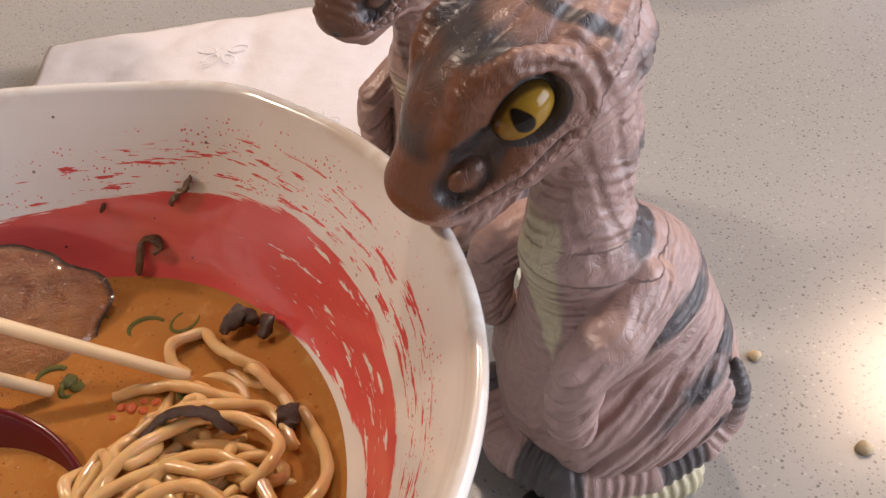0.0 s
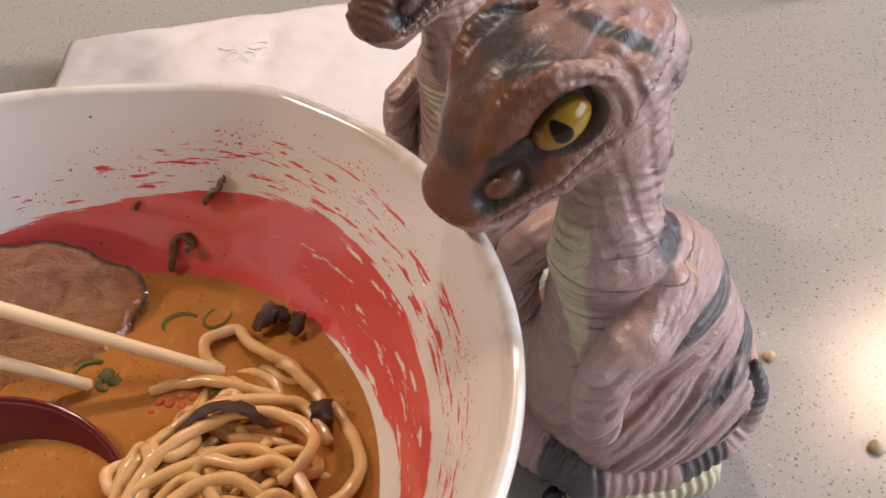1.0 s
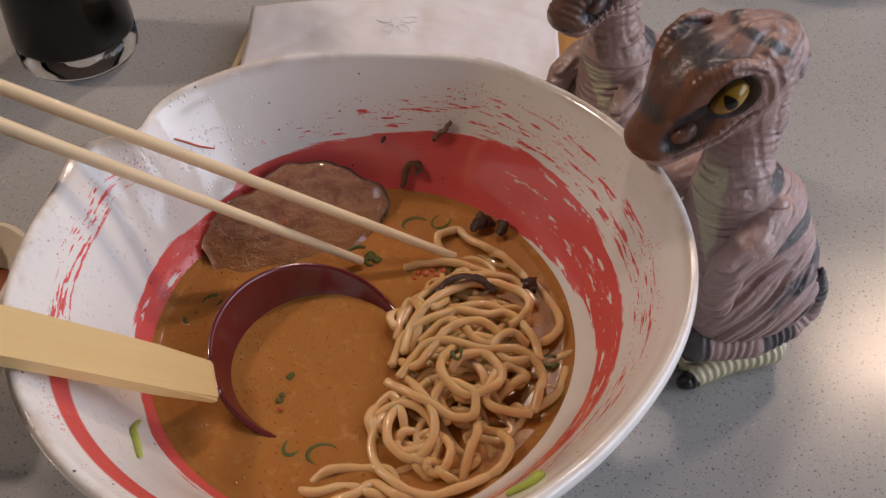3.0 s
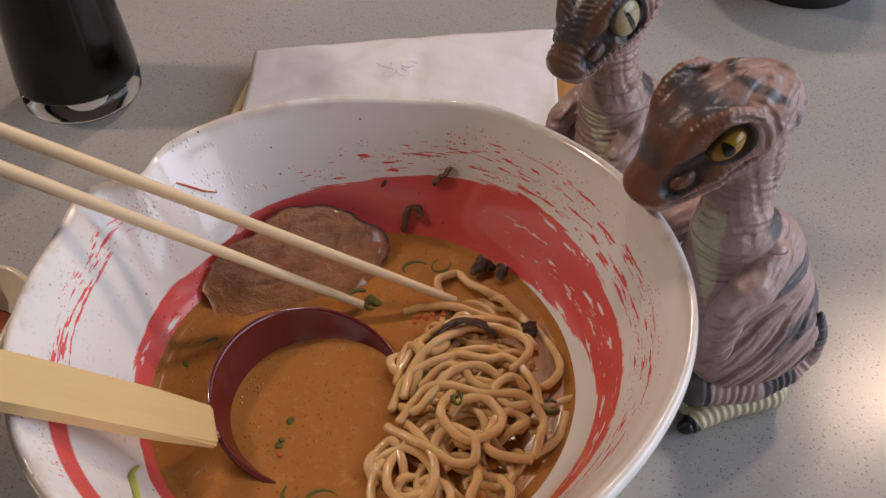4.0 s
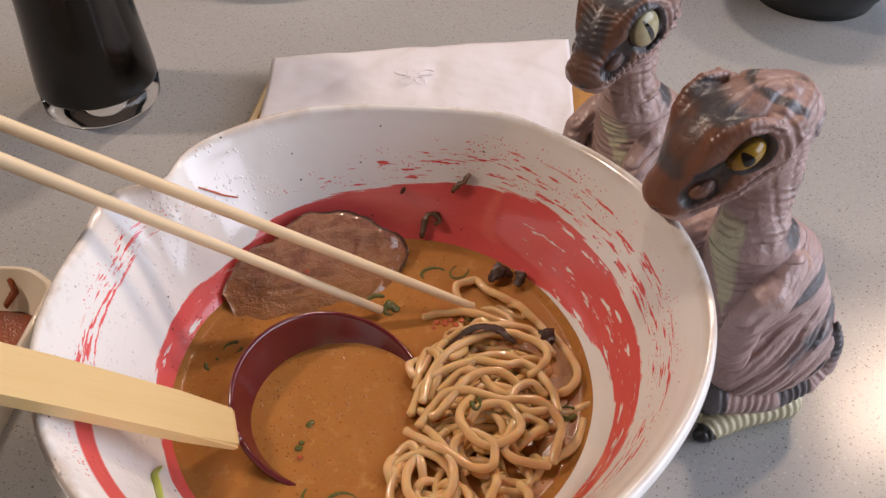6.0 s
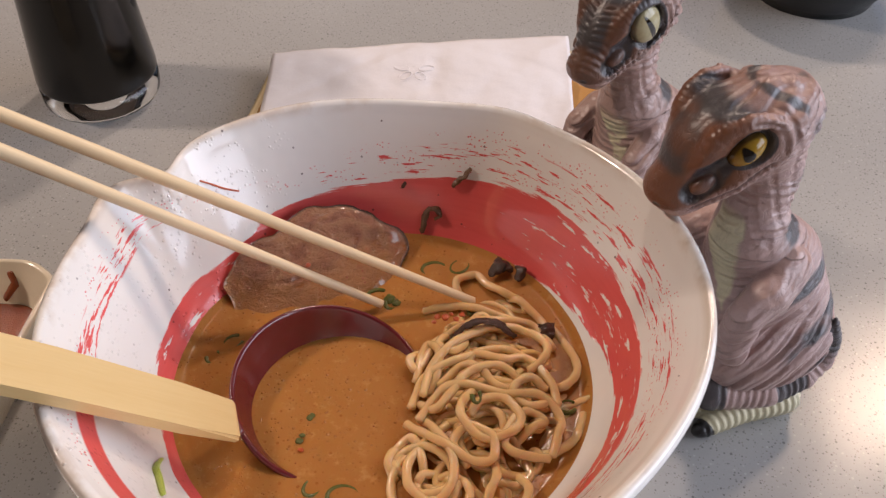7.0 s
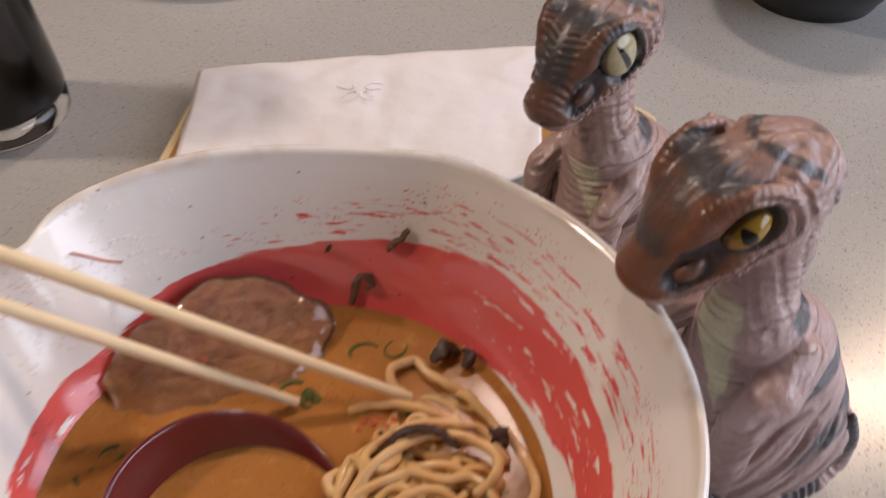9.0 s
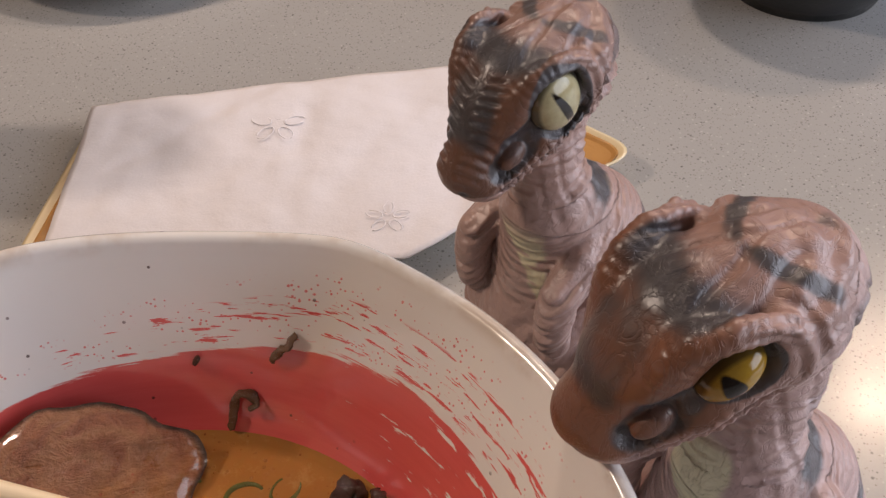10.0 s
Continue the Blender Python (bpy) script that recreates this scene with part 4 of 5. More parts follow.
def dinosaur(where, facing, head_yaw, head_pitch, head_at, throat, skin, eye_mat, eye_r, slit, label, cream_kind, head_size=1.0, neck_girth=1.0):
    """A hatchling raptor toy. Its own axes: x ahead, y to its left, z up."""
    C = unit(head_at)
    HM = np.array(Euler((0, radians(head_pitch), radians(head_yaw))).to_matrix(), np.float32)
    def place(q):
        return C + HM @ (unit(q) * head_size)
    nape = place((-0.0095, 0, -0.0085))
    tail = [(0.028, -0.016, 0.019, 0.0080), (0.032, 0.002, 0.019, 0.0082), (0.024, 0.0165, 0.019, 0.0082), (0.004, 0.0225, 0.0185, 0.0078), (-0.012, 0.0225, 0.0205, 0.0068), (-0.0200, 0.0225, 0.026, 0.0052), (-0.0218, 0.0228, 0.037, 0.0036), (-0.0195, 0.0225, 0.049, 0.0010)]
    neck = [(0.006, 0, 0.068, 0.0190), (0.012, 0, 0.082, 0.0150), (0.5 * throat[0] + 0.007, 0.6 * throat[1], 0.097, 0.0112 * neck_girth), (*throat, 0.111, 0.0122 * neck_girth), (*nape, 0.0146 * neck_girth)]
    arm = [(0.004, 0.0135, 0.077, 0.0082), (0.0150, 0.0200, 0.0730, 0.0076), (0.0245, 0.0220, 0.0675, 0.0063), (0.0264, 0.0220, 0.058, 0.0056), (0.0256, 0.0215, 0.0490, 0.0053)]
    if cream_kind:
        arm = [(a, 0.80 * b, c, 0.86 * r) for a, b, c, r in arm]
    toes = [((-0.008, 0.0225, 0.007, 0.0070), (0.010, 0.0210, 0.0062, 0.0062), (0.0250, 0.0225, 0.0046, 0.0046)), ((0.006, 0.018, 0.006, 0.005), (0.0255, 0.0135, 0.0046, 0.0044))]
    claws = [((0.0284, 0.0235, 0.0040), (0.0052, 0.0034, 0.0036)), ((0.0300, 0.0126, 0.0040), (0.0050, 0.0032, 0.0034))]
    brow = [(0.0150, 0.0085, 0.0012, 0.0020), (0.0090, 0.0102, 0.0066, 0.0034), (0.0035, 0.0115, 0.0082, 0.0034), (-0.0025, 0.0136, 0.0072, 0.0027), (-0.0078, 0.0150, 0.0035, 0.0020), (-0.0102, 0.0148, -0.001, 0.0018)]
    lid = [(0.0120, 0.0112, -0.0068, 0.0016), (0.0030, 0.0138, -0.0092, 0.0020), (-0.0060, 0.0146, -0.0072, 0.0020), (-0.0102, 0.0146, 0.0, 0.0020)]
    pit = [(0.0118, 0.0152, -0.0020, 0.0042), (0.0178, 0.0142, -0.0038, 0.0056), (0.0245, 0.0120, -0.0068, 0.0043)]
    eye_c, sock = (0.0026, 0.0132, -0.0018), (eye_r[0] * 1.10, 0.0062, eye_r[2] * 1.12)

    def field(p):
        q = flipped(p)
        d = ell(p, (0, 0, 0.034), (0.0325, 0.0275, 0.031))
        d = smin(d, ell(p, (0.000, 0, 0.056), (0.0225, 0.0190, 0.028)), 0.010)
        d = smin(d, ell(q, (0.001, 0.0166, 0.0355), (0.0265, 0.0130, 0.0205)), 0.0014)
        d = smin(d, chain(p, neck)[0], 0.010)
        d = smin(d, chain(q, arm)[0], 0.0009)
        d = smin(d, chain(p, tail)[0], 0.0012)
        for t in toes:
            d = smin(d, chain(q, t)[0], 0.0015)
        for c, r in claws:
            d = np.minimum(d, ell(q, c, r))
        h = (p - C) @ HM / head_size
        g = flipped(h)
        e = ell(h, (-0.0095, 0, -0.0120), (0.0195, 0.0165, 0.0130))
        e = smin(e, ell(h, (0.0045, 0, 0.0000), (0.0180, 0.0142, 0.0095)), 0.005)
        e = smin(e, chain(h, [(0.004, 0, -0.0020, 0.0108), (0.018, 0, -0.0040, 0.0078), (0.0285, 0, -0.0082, 0.0076)])[0], 0.006)
        e = smin(e, chain(g, [(-0.008, 0.0085, -0.0095, 0.0088), (0.010, 0.0092, -0.0118, 0.0070), (0.0275, 0.0042, -0.0125, 0.0064)])[0], 0.0045)
        e = smin(e, chain(g, [(-0.009, 0.0058, -0.0140, 0.0098), (0.011, 0.0058, -0.0168, 0.0068), (0.0275, 0.0022, -0.0172, 0.0052)])[0], 0.0016)
        e = smin(e, ell(g, (-0.0080, 0.0105, -0.0080), (0.0110, 0.0066, 0.0078)), 0.004)
        e = smax(e, -chain(g, pit)[0], 0.0014)
        e = smin(e, ell(g, (0.0195, 0.0098, -0.0072), (0.0046, 0.0026, 0.0026)), 0.0012)
        e = smax(e, -ell(g, (eye_c[0], 0.0165, eye_c[2]), sock), 0.002)
        e = smin(e, chain(g, brow)[0], 0.0034)
        e = smin(e, chain(g, lid)[0], 0.0016)
        e = smax(e, -ell(g, (-0.0155, 0.0160, 0.0005), (0.0026, 0.0030, 0.0036)), 0.002)
        e = smin(e, ell(g, (-0.0150, 0.0135, -0.0050), (0.0026, 0.0028, 0.0026)), 0.001)
        e = smax(e, -ell(g, (0.0358, 0.0048, -0.0080), (0.0013, 0.0016, 0.0012)), 0.0006)
        return smin(d, e * head_size, 0.0028)

    v, f = surface(field, (-0.042, -0.040, -0.001), (0.070, 0.040, 0.168), 0.00054)
    p = v.astype(np.float32)
    e = 0.0004
    g0 = np.stack([field(p + unit(a)) - field(p - unit(a)) for a in ((e, 0, 0), (0, e, 0), (0, 0, e))], 1)
    nrm = g0 / (np.linalg.norm(g0, axis=1)[:, None] + 1e-9)
    q, h = flipped(p), (p - C) @ HM / head_size
    hg = flipped(h)
    dt, st = chain(p, tail)
    dn, sn = chain(p, neck)
    dfoot = np.minimum(chain(q, toes[0])[0], chain(q, toes[1])[0])
    dclaw = np.minimum(ell(q, *claws[0]), ell(q, *claws[1]))
    dhead = ell(h, (0.004, 0, -0.002), (0.031, 0.0185, 0.0185))
    on_tail = (dt < 0.0011) & (dclaw > 0.0006)
    on_foot = (dfoot < 0.0012) & ~on_tail & (p[:, 2] < 0.016)
    on_claw = (dclaw < 0.0007) & (p[:, 2] < 0.010)
    on_head = (dhead < 0.003) & (p[:, 2] > 0.095)
    torso = ~(on_tail | on_foot | on_claw | on_head)
    # relief: folds on the flank, rings on neck and tail, scales along the jaw
    w = np.zeros(len(p))
    x, y, z = p.T
    fold = np.sin(np.hypot(x + 0.030, (z - 0.012) * 1.15) * 2 * math.pi / 0.0082 + 1.6 * ripple(p, 3, 120))
    w += torso * soft(np.abs(y), 0.006, 0.016) * soft(z, 0.012, 0.024) * (1 - 0.7 * soft(z, 0.060, 0.074)) * (0.00085 * (1 - 1.9 * gauss(fold, -1, 0.35)))
    w += torso * (0.00010 * ripple(p * (1, 1, 0.6), 7, 800) + 0.00007 * ripple(p, 8, 1600))
    on_neck = torso * soft(z, 0.082, 0.090)
    w += on_neck * (0.00075 if cream_kind else 0.00034) * np.sin(sn * 2 * math.pi / 0.0042 + 1.2 * ripple(p, 5, 150)) * soft(-x, -0.026, -0.008)
    fine = np.sin(np.hypot(x + 0.030, (z - 0.012) * 1.15) * 2 * math.pi / 0.0034 + 2.6 * ripple(p, 16, 130))
    w -= torso * 0.00042 * gauss(fine, -1, 0.45) * soft(ripple(p, 19, 150), -0.45, 0.35) * soft(z, 0.014, 0.022) * (1 - soft(z, 0.080, 0.088))
    w -= torso * 0.00012 * gauss(ripple(p * (1, 1, 1.7), 17, 330), 0, 0.12)
    strain = np.sin(np.arctan2(y - throat[1], x - throat[0]) * 11 + sn * 260 + 1.2 * ripple(p, 15, 120))
    w -= on_neck * 0.00045 * gauss(strain, -1, 0.45) * soft(-x, -0.030, -0.014)
    w += on_tail * 0.00030 * np.sin(st * 2 * math.pi / 0.0031)
    w += on_foot * 0.00035 * np.sin(x * 2 * math.pi / 0.0030 + y * 500)
    hx, hy, hz = h.T
    ay = np.abs(hy)
    mouth_z = -0.0132 + 0.0020 * soft(-hx, -0.014, 0.004)
    mouth = on_head * gauss(hz, mouth_z, 0.0008) * soft(hx, -0.004, 0.001)
    w -= 0.0016 * mouth
    jaw = on_head * (gauss(hz, mouth_z - 0.0022, 0.0016) + 0.6 * gauss(hz, mouth_z + 0.0022, 0.0014)) * soft(hx, -0.016, -0.008) * (1 - soft(hx, 0.027, 0.033))
    w += jaw * (0.00032 if cream_kind else 0.00020) * np.sin(hx * 2 * math.pi / 0.0027)
    if cream_kind:
        w += on_head * 0.00034 * np.sin((hx + 0.35 * ay) * 2 * math.pi / 0.0026) * soft(hx, 0.004, 0.010) * soft(hz, -0.008, -0.003) * (1 - soft(ay, 0.0075, 0.0095)) * soft(ay, 0.0012, 0.0030)
    db, sb = chain(hg, brow)
    w += on_head * (db < 0.0008) * 0.00010 * np.sin(sb * 2 * math.pi / 0.0022)
    crest = on_head * soft(hz, -0.006, 0.001) * soft(-hx, -0.004, 0.006)
    w += crest * 0.00050 * (0.35 - 1.5 * gauss(np.sin((hz * 0.4 + ay * 0.9 - hx * 0.45) * 2 * math.pi / 0.0052 + 1.6 * ripple(p, 9, 160)), -1, 0.45))
    back = on_head * soft(-hx, 0.009, 0.016)
    w += back * 0.00040 * np.sin((hz - 0.3 * hx) * 2 * math.pi / 0.0045 + ripple(p, 10, 200))
    de = np.hypot(hx - eye_c[0], (hz - eye_c[2]) * 1.1)
    w += on_head * 0.00042 * np.sin(de * 2 * math.pi / 0.0040 + 0.5 * ripple(p, 14, 300)) * soft(de, 0.0095, 0.0110) * (1 - soft(de, 0.0165, 0.0195)) * soft(-hx, 0.003, 0.007) * soft(ay, 0.009, 0.012)
    w += on_head * 0.00007 * ripple(p, 12, 1100)
    v = v + nrm * w[:, None]
    # paint
    r1, r2 = ripple(p, 21, 170), ripple(p, 22, 420)
    dark, warm, cream, claw, scaly = (np.zeros(len(p)) for _ in range(5))
    band = np.sin(np.hypot(x + 0.020, z - 0.002) * 2 * math.pi / 0.0205 + 0.55 * r1 - 0.9)
    dark += torso * soft(band, 0.05, 0.75) * soft(-x, -0.016, 0.004) * soft(z, 0.024, 0.034) * (0.95 + 0.35 * r2)
    dark += on_neck * 0.6 * gauss(z, 0.090, 0.004) * soft(-x, -0.012, -0.002)
    dark += on_tail * soft(np.sin(st * 2 * math.pi / 0.033 + 1.9), 0.0, 0.35) * 0.95
    dark += on_tail * soft(st, 0.075, 0.095) * 0.9
    dark += on_head * soft(hz, 0.0005, 0.0040) * gauss(hx + 0.0022 * r1 + 0.25 * ay, 0.0010, 0.0070) * (1 - soft(ay, 0.0110, 0.0140)) * 1.15
    dark += on_head * soft(np.sin(hx * 2 * math.pi / 0.015 + ay * 260 + 0.8 * r1), 0.1, 1.0) * soft(-hx, 0.009, 0.014) * soft(hz, -0.009, -0.003) * 1.0
    fen = chain(hg, pit)[0]
    knob = ell(hg, (0.0195, 0.0098, -0.0072), (0.0050, 0.0030, 0.0030))
    dark += on_head * soft(-fen, -0.0012, 0.0003) * (0.45 + 0.6 * soft(knob, -0.0004, 0.0004))
    dark += on_head * 0.9 * soft(-ell(hg, (0.0358, 0.0048, -0.0080), (0.0017, 0.0020, 0.0015)), -0.0004, 0.0003)
    sk = ell(hg, (eye_c[0] - 0.0010, 0.0145, eye_c[2] - 0.0006), (eye_r[0] * 1.30, 0.0064, eye_r[2] * 1.36))
    dark += on_head * soft(-sk, -0.0003, 0.0007) * 1.2
    dark += on_head * soft(hx, 0.006, 0.012) * (1 - soft(hx, 0.022, 0.028)) * soft(hz, -0.004, 0.001) * (1 - soft(ay, 0.005, 0.0095)) * (0.75 + 0.8 * r1)
    dark += mouth * 0.9
    warm += on_head * soft(hx, 0.000, 0.013) * soft(hz, -0.0125, -0.008)
    warm += on_head * soft(hz, -0.004, 0.003) * soft(hx, -0.010, 0.004) * 0.7
    warm += on_head * 0.45
    scaly += np.clip(jaw, 0, 1) * (1.0 if cream_kind else 0.4) + on_neck * 0.05
    front = soft(x, 0.015, 0.019)
    mid = np.interp(z, [0.056, 0.075, 0.098], [0.0100, 0.0045, -0.0020])
    half = np.interp(z, [0.056, 0.066, 0.080, 0.090, 0.100], [-0.001, 0.0022, 0.0062, 0.0075, 0.004])
    patch = torso * front * (1 - soft(np.abs(y - mid) + 0.0014 * r2 - half, -0.0006, 0.0008)) * soft(z, 0.052, 0.056) * (1 - soft(z, 0.094, 0.099))
    if cream_kind:
        patch = patch * (1 - soft(z + 0.004 * r1, 0.078, 0.086)) * soft(ripple(p * (1, 1, 1.8), 31, 900) + 0.7 * r2, -0.75, -0.1)
    cream += patch
    cream[on_foot] = 1.0
    claw[on_claw] = 1.0
    dark[on_foot | on_claw] = 0
    line = np.where(on_tail, st, np.where(on_head, hz * 0.8 - hx * 0.5 + ay * 0.35, np.where(z > 0.084, sn * 0.8, np.hypot(x + 0.030, (z - 0.012) * 1.15))))
    wrinkly = np.clip(torso * 1.0 + on_tail * 0.5 + 0.9 * back + 0.7 * crest, 0, 1)
    # eyeballs, joined to the same mesh
    ev, ef, ep = [], [], []
    for side in (1, -1):
        o = len(v) + len(ev)
        n, m = 96, 64
        for j in range(m + 1):
            for i in range(n):
                th, a = math.pi * j / m, 2 * math.pi * i / n
                u = (math.sin(th) * math.cos(a), math.cos(th), math.sin(th) * math.sin(a))
                c = place((eye_c[0] + eye_r[0] * u[0], side * (eye_c[1] + eye_r[1] * u[1]), eye_c[2] + eye_r[2] * u[2]))
                ev.append(c)
                if slit:
                    k = math.hypot((u[0] - 0.10) / 0.16, u[2] / 0.80)
                else:
                    k = math.hypot((u[0] - 0.16) / (0.31 - 0.10 * abs(u[2])), (u[2] - 0.26) / 0.60)
                ring = 0.75 * max(0.0, min(1.0, (math.hypot(u[0], u[2]) - 0.86) / 0.08))
                ep.append(max(ring, max(0.0, min(1.0, (1.05 - k) / 0.12))) if u[1] > 0 else 1.0)
        for j in range(m):
            for i in range(n):
                k = (i + 1) % n
                t = (o + j * n + i, o + j * n + k, o + (j + 1) * n + k, o + (j + 1) * n + i)
                ef.append(t if side < 0 else t[::-1])
    verts = np.vstack([v, np.array(ev)])
    me = bpy.data.meshes.new("toy_dinosaur")
    me.from_pydata(verts.tolist(), [], f.tolist() + [list(t) for t in ef])
    me.materials.append(skin)
    me.materials.append(eye_mat)
    me.polygons.foreach_set("use_smooth", [True] * len(me.polygons))
    me.polygons.foreach_set("material_index", [0] * len(f) + [1] * len(ef))
    zero = [0.0] * len(ev)
    for name, val in (("dark", dark), ("warm", warm), ("cream", cream), ("claw", claw), ("scaly", scaly), ("fold_line", line), ("wrinkly", wrinkly)):
        me.attributes.new(name, "FLOAT", "POINT").data.foreach_set("value", list(np.clip(val, -2, 2)) + zero)
    me.attributes.new("pupil", "FLOAT", "POINT").data.foreach_set("value", [0.0] * len(v) + ep)
    me.update()
    ob = new("toy_dinosaur", me)
    ob.matrix_world = pose(*where, 0, 0, facing)
    return tagged(ob, label, "toy dinosaur", "toy dinosaurs")


dinosaur((0.140, 0.0435, 0), 203, -2, 36, (0.0279, -0.0084, 0.1323), (0.0095, -0.0050), SKIN, EYE_A, (0.0069, 0.0046, 0.0048), False,
         "mauve striped toy dinosaur with amber eyes, chin over the bowl rim", 0)
dinosaur((0.1050, 0.1275, 0), 218, 6, 33, (0.0233, -0.0038, 0.1300), (0.0155, -0.002), SKIN_B, EYE_B, (0.0080, 0.0056, 0.0098), True,
         "grey-brown toy dinosaur with pale slit eyes beside the plate", 1, 0.91, 0.84)


# ---- plate, napkin, glass, dishes ----
def rounded(corners, r, n=8):
    """A polygon with rounded corners."""
    out = []
    m = len(corners)
    for i in range(m):
        a, b, c = (Vector(corners[j % m]) for j in (i - 1, i, i + 1))
        p, q = b + (a - b).normalized() * r, b + (c - b).normalized() * r
        out += [tuple((1 - t) ** 2 * p + 2 * t * (1 - t) * b + t * t * q) for t in np.linspace(0, 1, n)]
    return out


def tray(name, outline, levels, material, parent=None, label=""):
    """A dish: the outline shrunk by each level's amount at its height, from the outer foot over the lip to the inner floor."""
    pts = [Vector(p) for p in outline]
    c = sum(pts, Vector((0, 0))) / len(pts)
    verts, faces, n = [], [], len(pts)
    for inset, z in levels:
        for p in pts:
            d = p - c
            q = c + d * (1 - inset / d.length)
            verts.append((q.x, q.y, z))
    for j in range(len(levels) - 1):
        for i in range(n):
            k = (i + 1) % n
            faces.append((j * n + i, j * n + k, (j + 1) * n + k, (j + 1) * n + i))
    faces.append(list(range(n))[::-1])
    faces.append([(len(levels) - 1) * n + i for i in range(n)])
    ob = mesh(name, verts, faces, material, parent=parent, label=label)
    for q in ob.data.polygons:
        q.use_smooth = len(q.vertices) == 4
    return ob


px, py = 0.02, 0.215
plate = base("ochre_plate", px, py, 0, "ochre ceramic plate with an ivory rim under a napkin", "plate")
corners = [(a - px, b - py) for a, b in ((-0.101, 0.150), (0.040, 0.164), (0.146, 0.2275), (0.085, 0.280), (-0.0925, 0.258))]
tray("body", rounded(corners, 0.014), ((0.020, 0.0), (0.012, 0.002), (0.0035, 0.0085), (0.0010, 0.0106), (0.0008, 0.0114), (0.0026, 0.0115), (0.0070, 0.0080), (0.022, 0.0030)), IVORY, plate, "ivory glazed outside")
tray("inner_glaze", rounded(corners, 0.014), ((0.0050, 0.0092), (0.0046, 0.0106), (0.0056, 0.0102), (0.010, 0.0074), (0.022, 0.0050)), OCHRE, plate, "ochre glazed inside")


def napkin():
    n, m = 70, 40
    a, b, c, d = (Vector(q) for q in ((-0.0860, 0.158, 0), (0.050, 0.1640, 0), (0.0835, 0.2915, 0), (-0.0935, 0.2625, 0)))
    b2 = Vector((0.082, 0.190, 0))
    verts, faces = [], []
    for layer in (0, 1):
        for j in range(m + 1):
            for i in range(n + 1):
                s, t = i / n, j / m
                low = a.lerp(b, s / 0.75) if s < 0.75 else b.lerp(b2, (s - 0.75) / 0.25)
                p = low.lerp(d.lerp(c, s), t)
                w = 0.0014 * noise.noise(Vector((s * 5, t * 3, 0))) + 0.0007 * noise.noise(Vector((s * 14, t * 9, 3))) + 0.0010 * math.sin(t * 7 + 3 * s)
                verts.append((p.x, p.y, 0.0142 + w + 0.0006 * math.sin(s * 3) - layer * 0.0009 - 0.004 * max(0, t - 0.9) * 10 * 0.3))
    for layer in (0, 1):
        o = layer * (n + 1) * (m + 1)
        for j in range(m):
            for i in range(n):
                q = (o + j * (n + 1) + i, o + j * (n + 1) + i + 1, o + (j + 1) * (n + 1) + i + 1, o + (j + 1) * (n + 1) + i)
                faces.append(q if layer == 0 else q[::-1])
    k = (n + 1) * (m + 1)
    rim = [i for i in range(n)] + [n + j * (n + 1) for j in range(m)] + [m * (n + 1) + n - i for i in range(n)] + [(m - j) * (n + 1) for j in range(m)]
    for i, e in enumerate(rim):
        g = rim[(i + 1) % len(rim)]
        faces.append((e, e + k, g + k, g))
    ob = mesh("napkin", verts, faces, NAPKIN)
    tagged(ob, "white embossed paper napkin lying on the plate", "napkin")
    # embossed flower: raised petals
    for fx, fy, s in ((-0.0080, 0.2450, 1.5), (0.042, 0.1860, 1.1)):
        for i in range(5):
            ang = 2 * math.pi * i / 5 + 0.3
            cx, cy = fx + 0.0050 * s * math.cos(ang), fy + 0.0050 * s * math.sin(ang)
            path = [(0.0030 * s * math.cos(t) * math.cos(ang) - 0.0018 * s * math.sin(t) * math.sin(ang), 0.0030 * s * math.cos(t) * math.sin(ang) + 0.0018 * s * math.sin(t) * math.cos(ang), 0) for t in np.linspace(0, 5.6, 16)]
            v, f = tube(path, 0.00028, 6, 0.5)
            pe = mesh("embossing", v, f, NAPKIN, parent=ob)
            pe.location = (cx, cy, 0.0153)


napkin()


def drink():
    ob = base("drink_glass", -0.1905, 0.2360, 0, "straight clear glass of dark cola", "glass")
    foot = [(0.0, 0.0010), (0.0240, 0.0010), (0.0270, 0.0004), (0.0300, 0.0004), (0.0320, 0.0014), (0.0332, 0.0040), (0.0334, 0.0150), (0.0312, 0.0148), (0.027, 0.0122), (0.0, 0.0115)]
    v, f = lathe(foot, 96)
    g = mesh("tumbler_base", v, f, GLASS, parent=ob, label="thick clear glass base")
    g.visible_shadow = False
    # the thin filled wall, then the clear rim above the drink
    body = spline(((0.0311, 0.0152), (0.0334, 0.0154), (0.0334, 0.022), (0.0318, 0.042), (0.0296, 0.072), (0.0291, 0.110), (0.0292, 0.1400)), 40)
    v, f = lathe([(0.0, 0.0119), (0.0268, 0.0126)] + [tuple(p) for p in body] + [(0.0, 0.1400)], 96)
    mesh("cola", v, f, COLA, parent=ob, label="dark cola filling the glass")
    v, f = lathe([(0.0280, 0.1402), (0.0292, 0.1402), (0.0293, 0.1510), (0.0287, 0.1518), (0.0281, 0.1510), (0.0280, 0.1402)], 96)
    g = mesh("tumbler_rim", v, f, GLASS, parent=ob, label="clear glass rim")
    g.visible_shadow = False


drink()

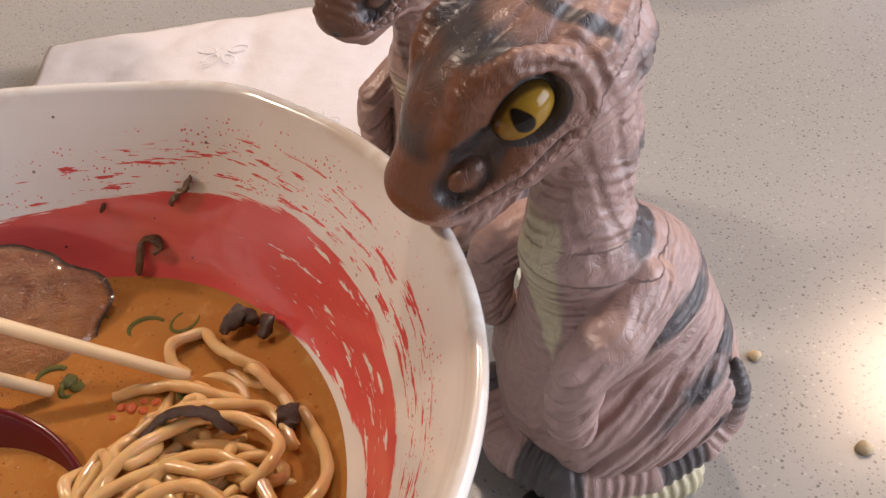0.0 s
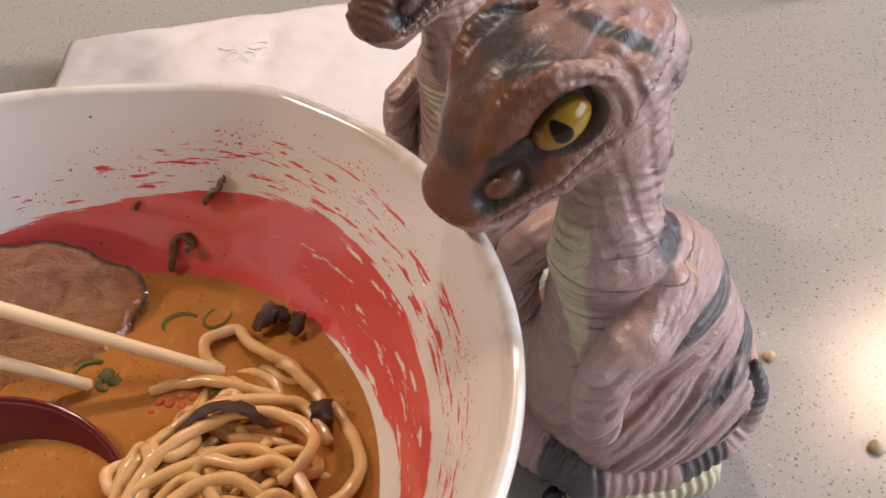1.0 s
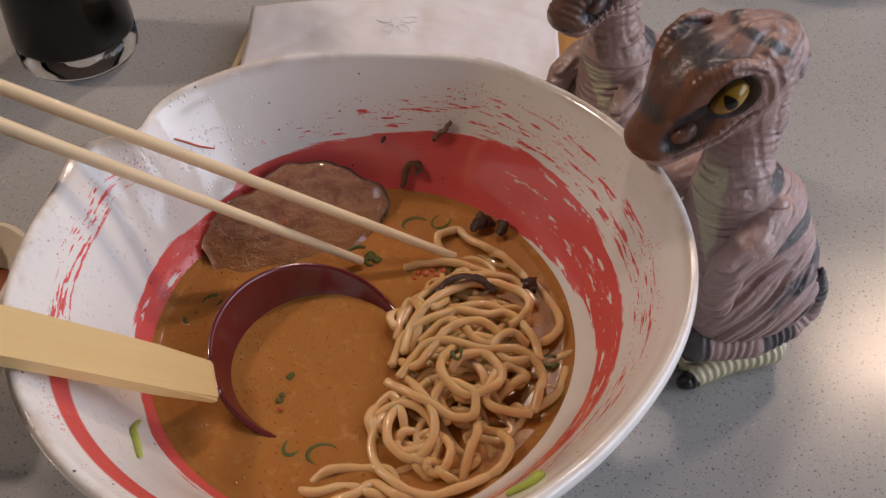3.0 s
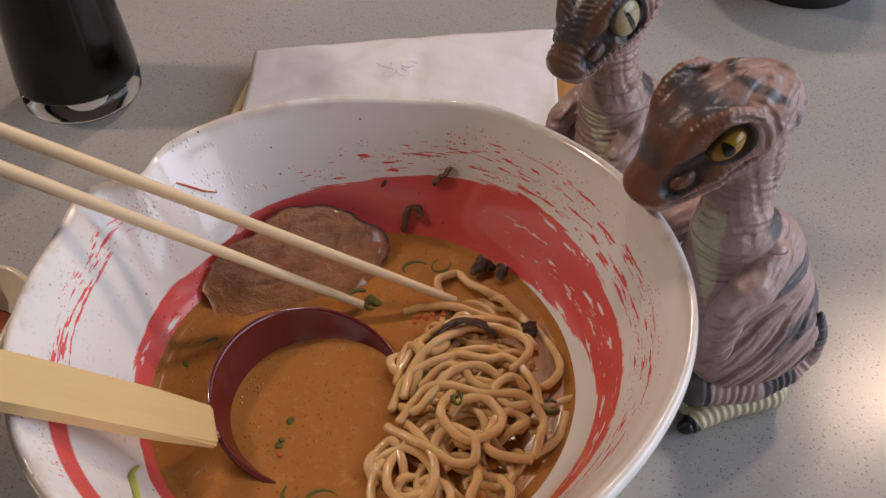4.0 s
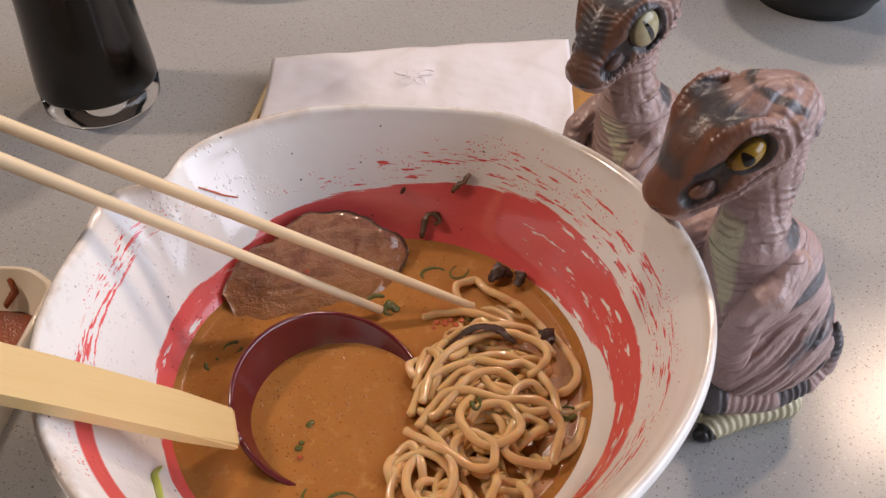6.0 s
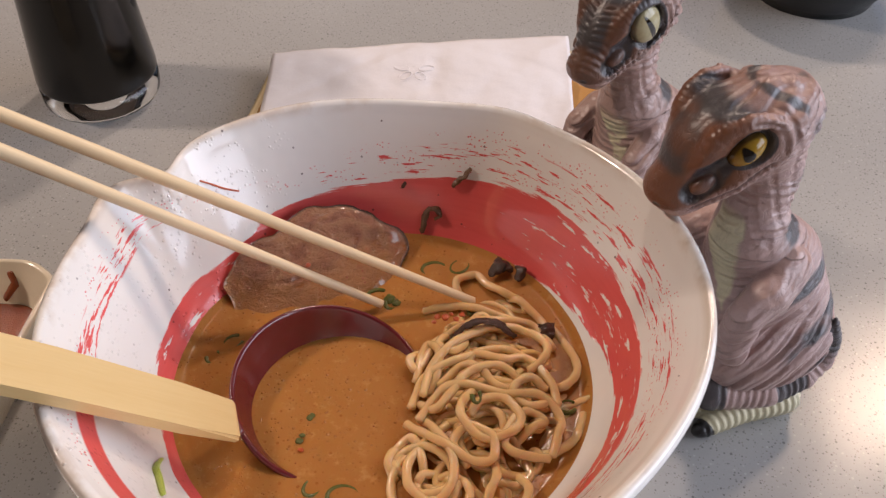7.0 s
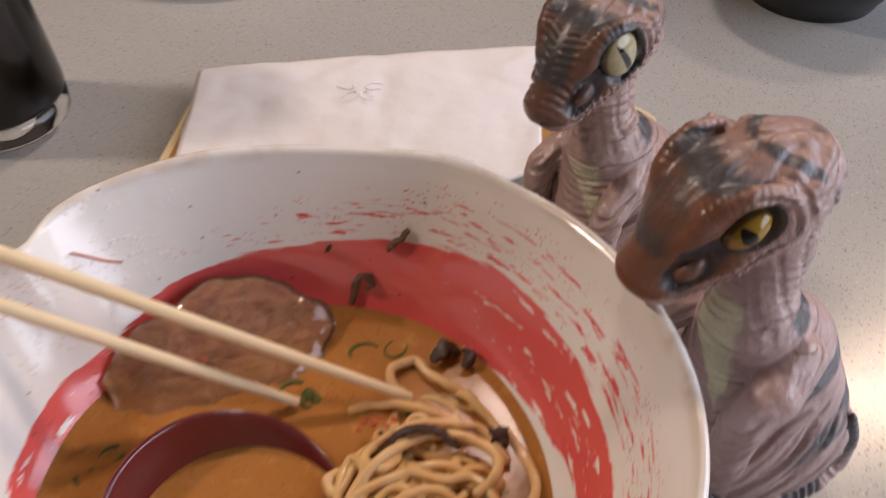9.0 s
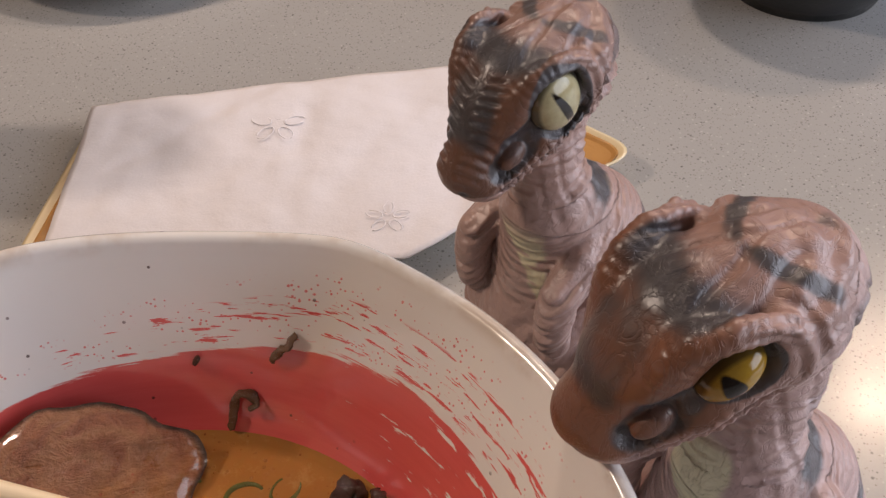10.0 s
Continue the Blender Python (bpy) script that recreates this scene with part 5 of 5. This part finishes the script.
sx, sy = -0.200, 0.018
sauce = base("sauce_dish", sx, sy, 0, "white rectangular dish with reddish brown sauce", "dish")
so = rounded([(-0.052, -0.044), (0.050, -0.050), (0.054, 0.040), (0.040, 0.050), (-0.052, 0.050)], 0.006)
tray("body", so, ((0.012, 0.0), (0.010, 0.002), (0.001, 0.026), (0.0, 0.0285), (0.0012, 0.0295), (0.003, 0.0288), (0.012, 0.006), (0.016, 0.005)), CREAM, sauce)
tray("sauce", so, ((0.013, 0.008), (0.0108, 0.0095), (0.012, 0.0098)), SAUCE, sauce, "reddish brown sauce")
srng = random.Random(8)
for i in range(7):
    blob = from_bm("sauce_lump", lumps(srng.uniform(0.005, 0.009), srng, 0.6), SAUCE, sauce, smooth=True)
    blob.location = (srng.uniform(0.0, 0.036), srng.uniform(-0.03, 0.03), 0.0115)
v, f = tube([(0.030, 0.0462, 0.0245), (0.031, 0.0440, 0.0190), (0.026, 0.0410, 0.0130)], [0.0016, 0.0026, 0.0022], 8, 0.5)
mesh("sauce_smear", v, f, SAUCE, parent=sauce)

blackb = base("black_bowl", 0.2550, 0.3805, 0, "glossy black lacquered bowl", "bowl")
v, f = lathe([(0.0, 0.004), (0.032, 0.004), (0.034, 0.0), (0.040, 0.0), (0.0425, 0.006), (0.048, 0.014), (0.060, 0.035), (0.066, 0.060), (0.0665, 0.0615), (0.0645, 0.0615), (0.058, 0.036), (0.044, 0.014), (0.0, 0.010)], 72)
mesh("body", v, f, BLACK, parent=blackb)

dish = base("white_plate", -0.120, 0.4580, 0, "white oval plate", "plate")
v, f = lathe([(0.0, 0.004), (0.055, 0.004), (0.058, 0.0), (0.064, 0.0), (0.066, 0.004), (0.098, 0.016), (0.100, 0.0175), (0.098, 0.0185), (0.068, 0.008), (0.0, 0.0075)], 72)
mesh("body", v, f, WHITE, parent=dish)

# crumbs and drops on the table
crng = random.Random(2)
for x, y, s in ((0.1890, 0.0700, 0.0022), (0.2110, 0.0350, 0.0024), (0.1560, -0.0510, 0.0016)):
    ob = from_bm("crumb", lumps(s, crng), CRUMB, smooth=True)
    ob.location = (x, y, s * 0.4)
    tagged(ob, "small pale food crumb on the table", "crumb", "crumbs on the table")
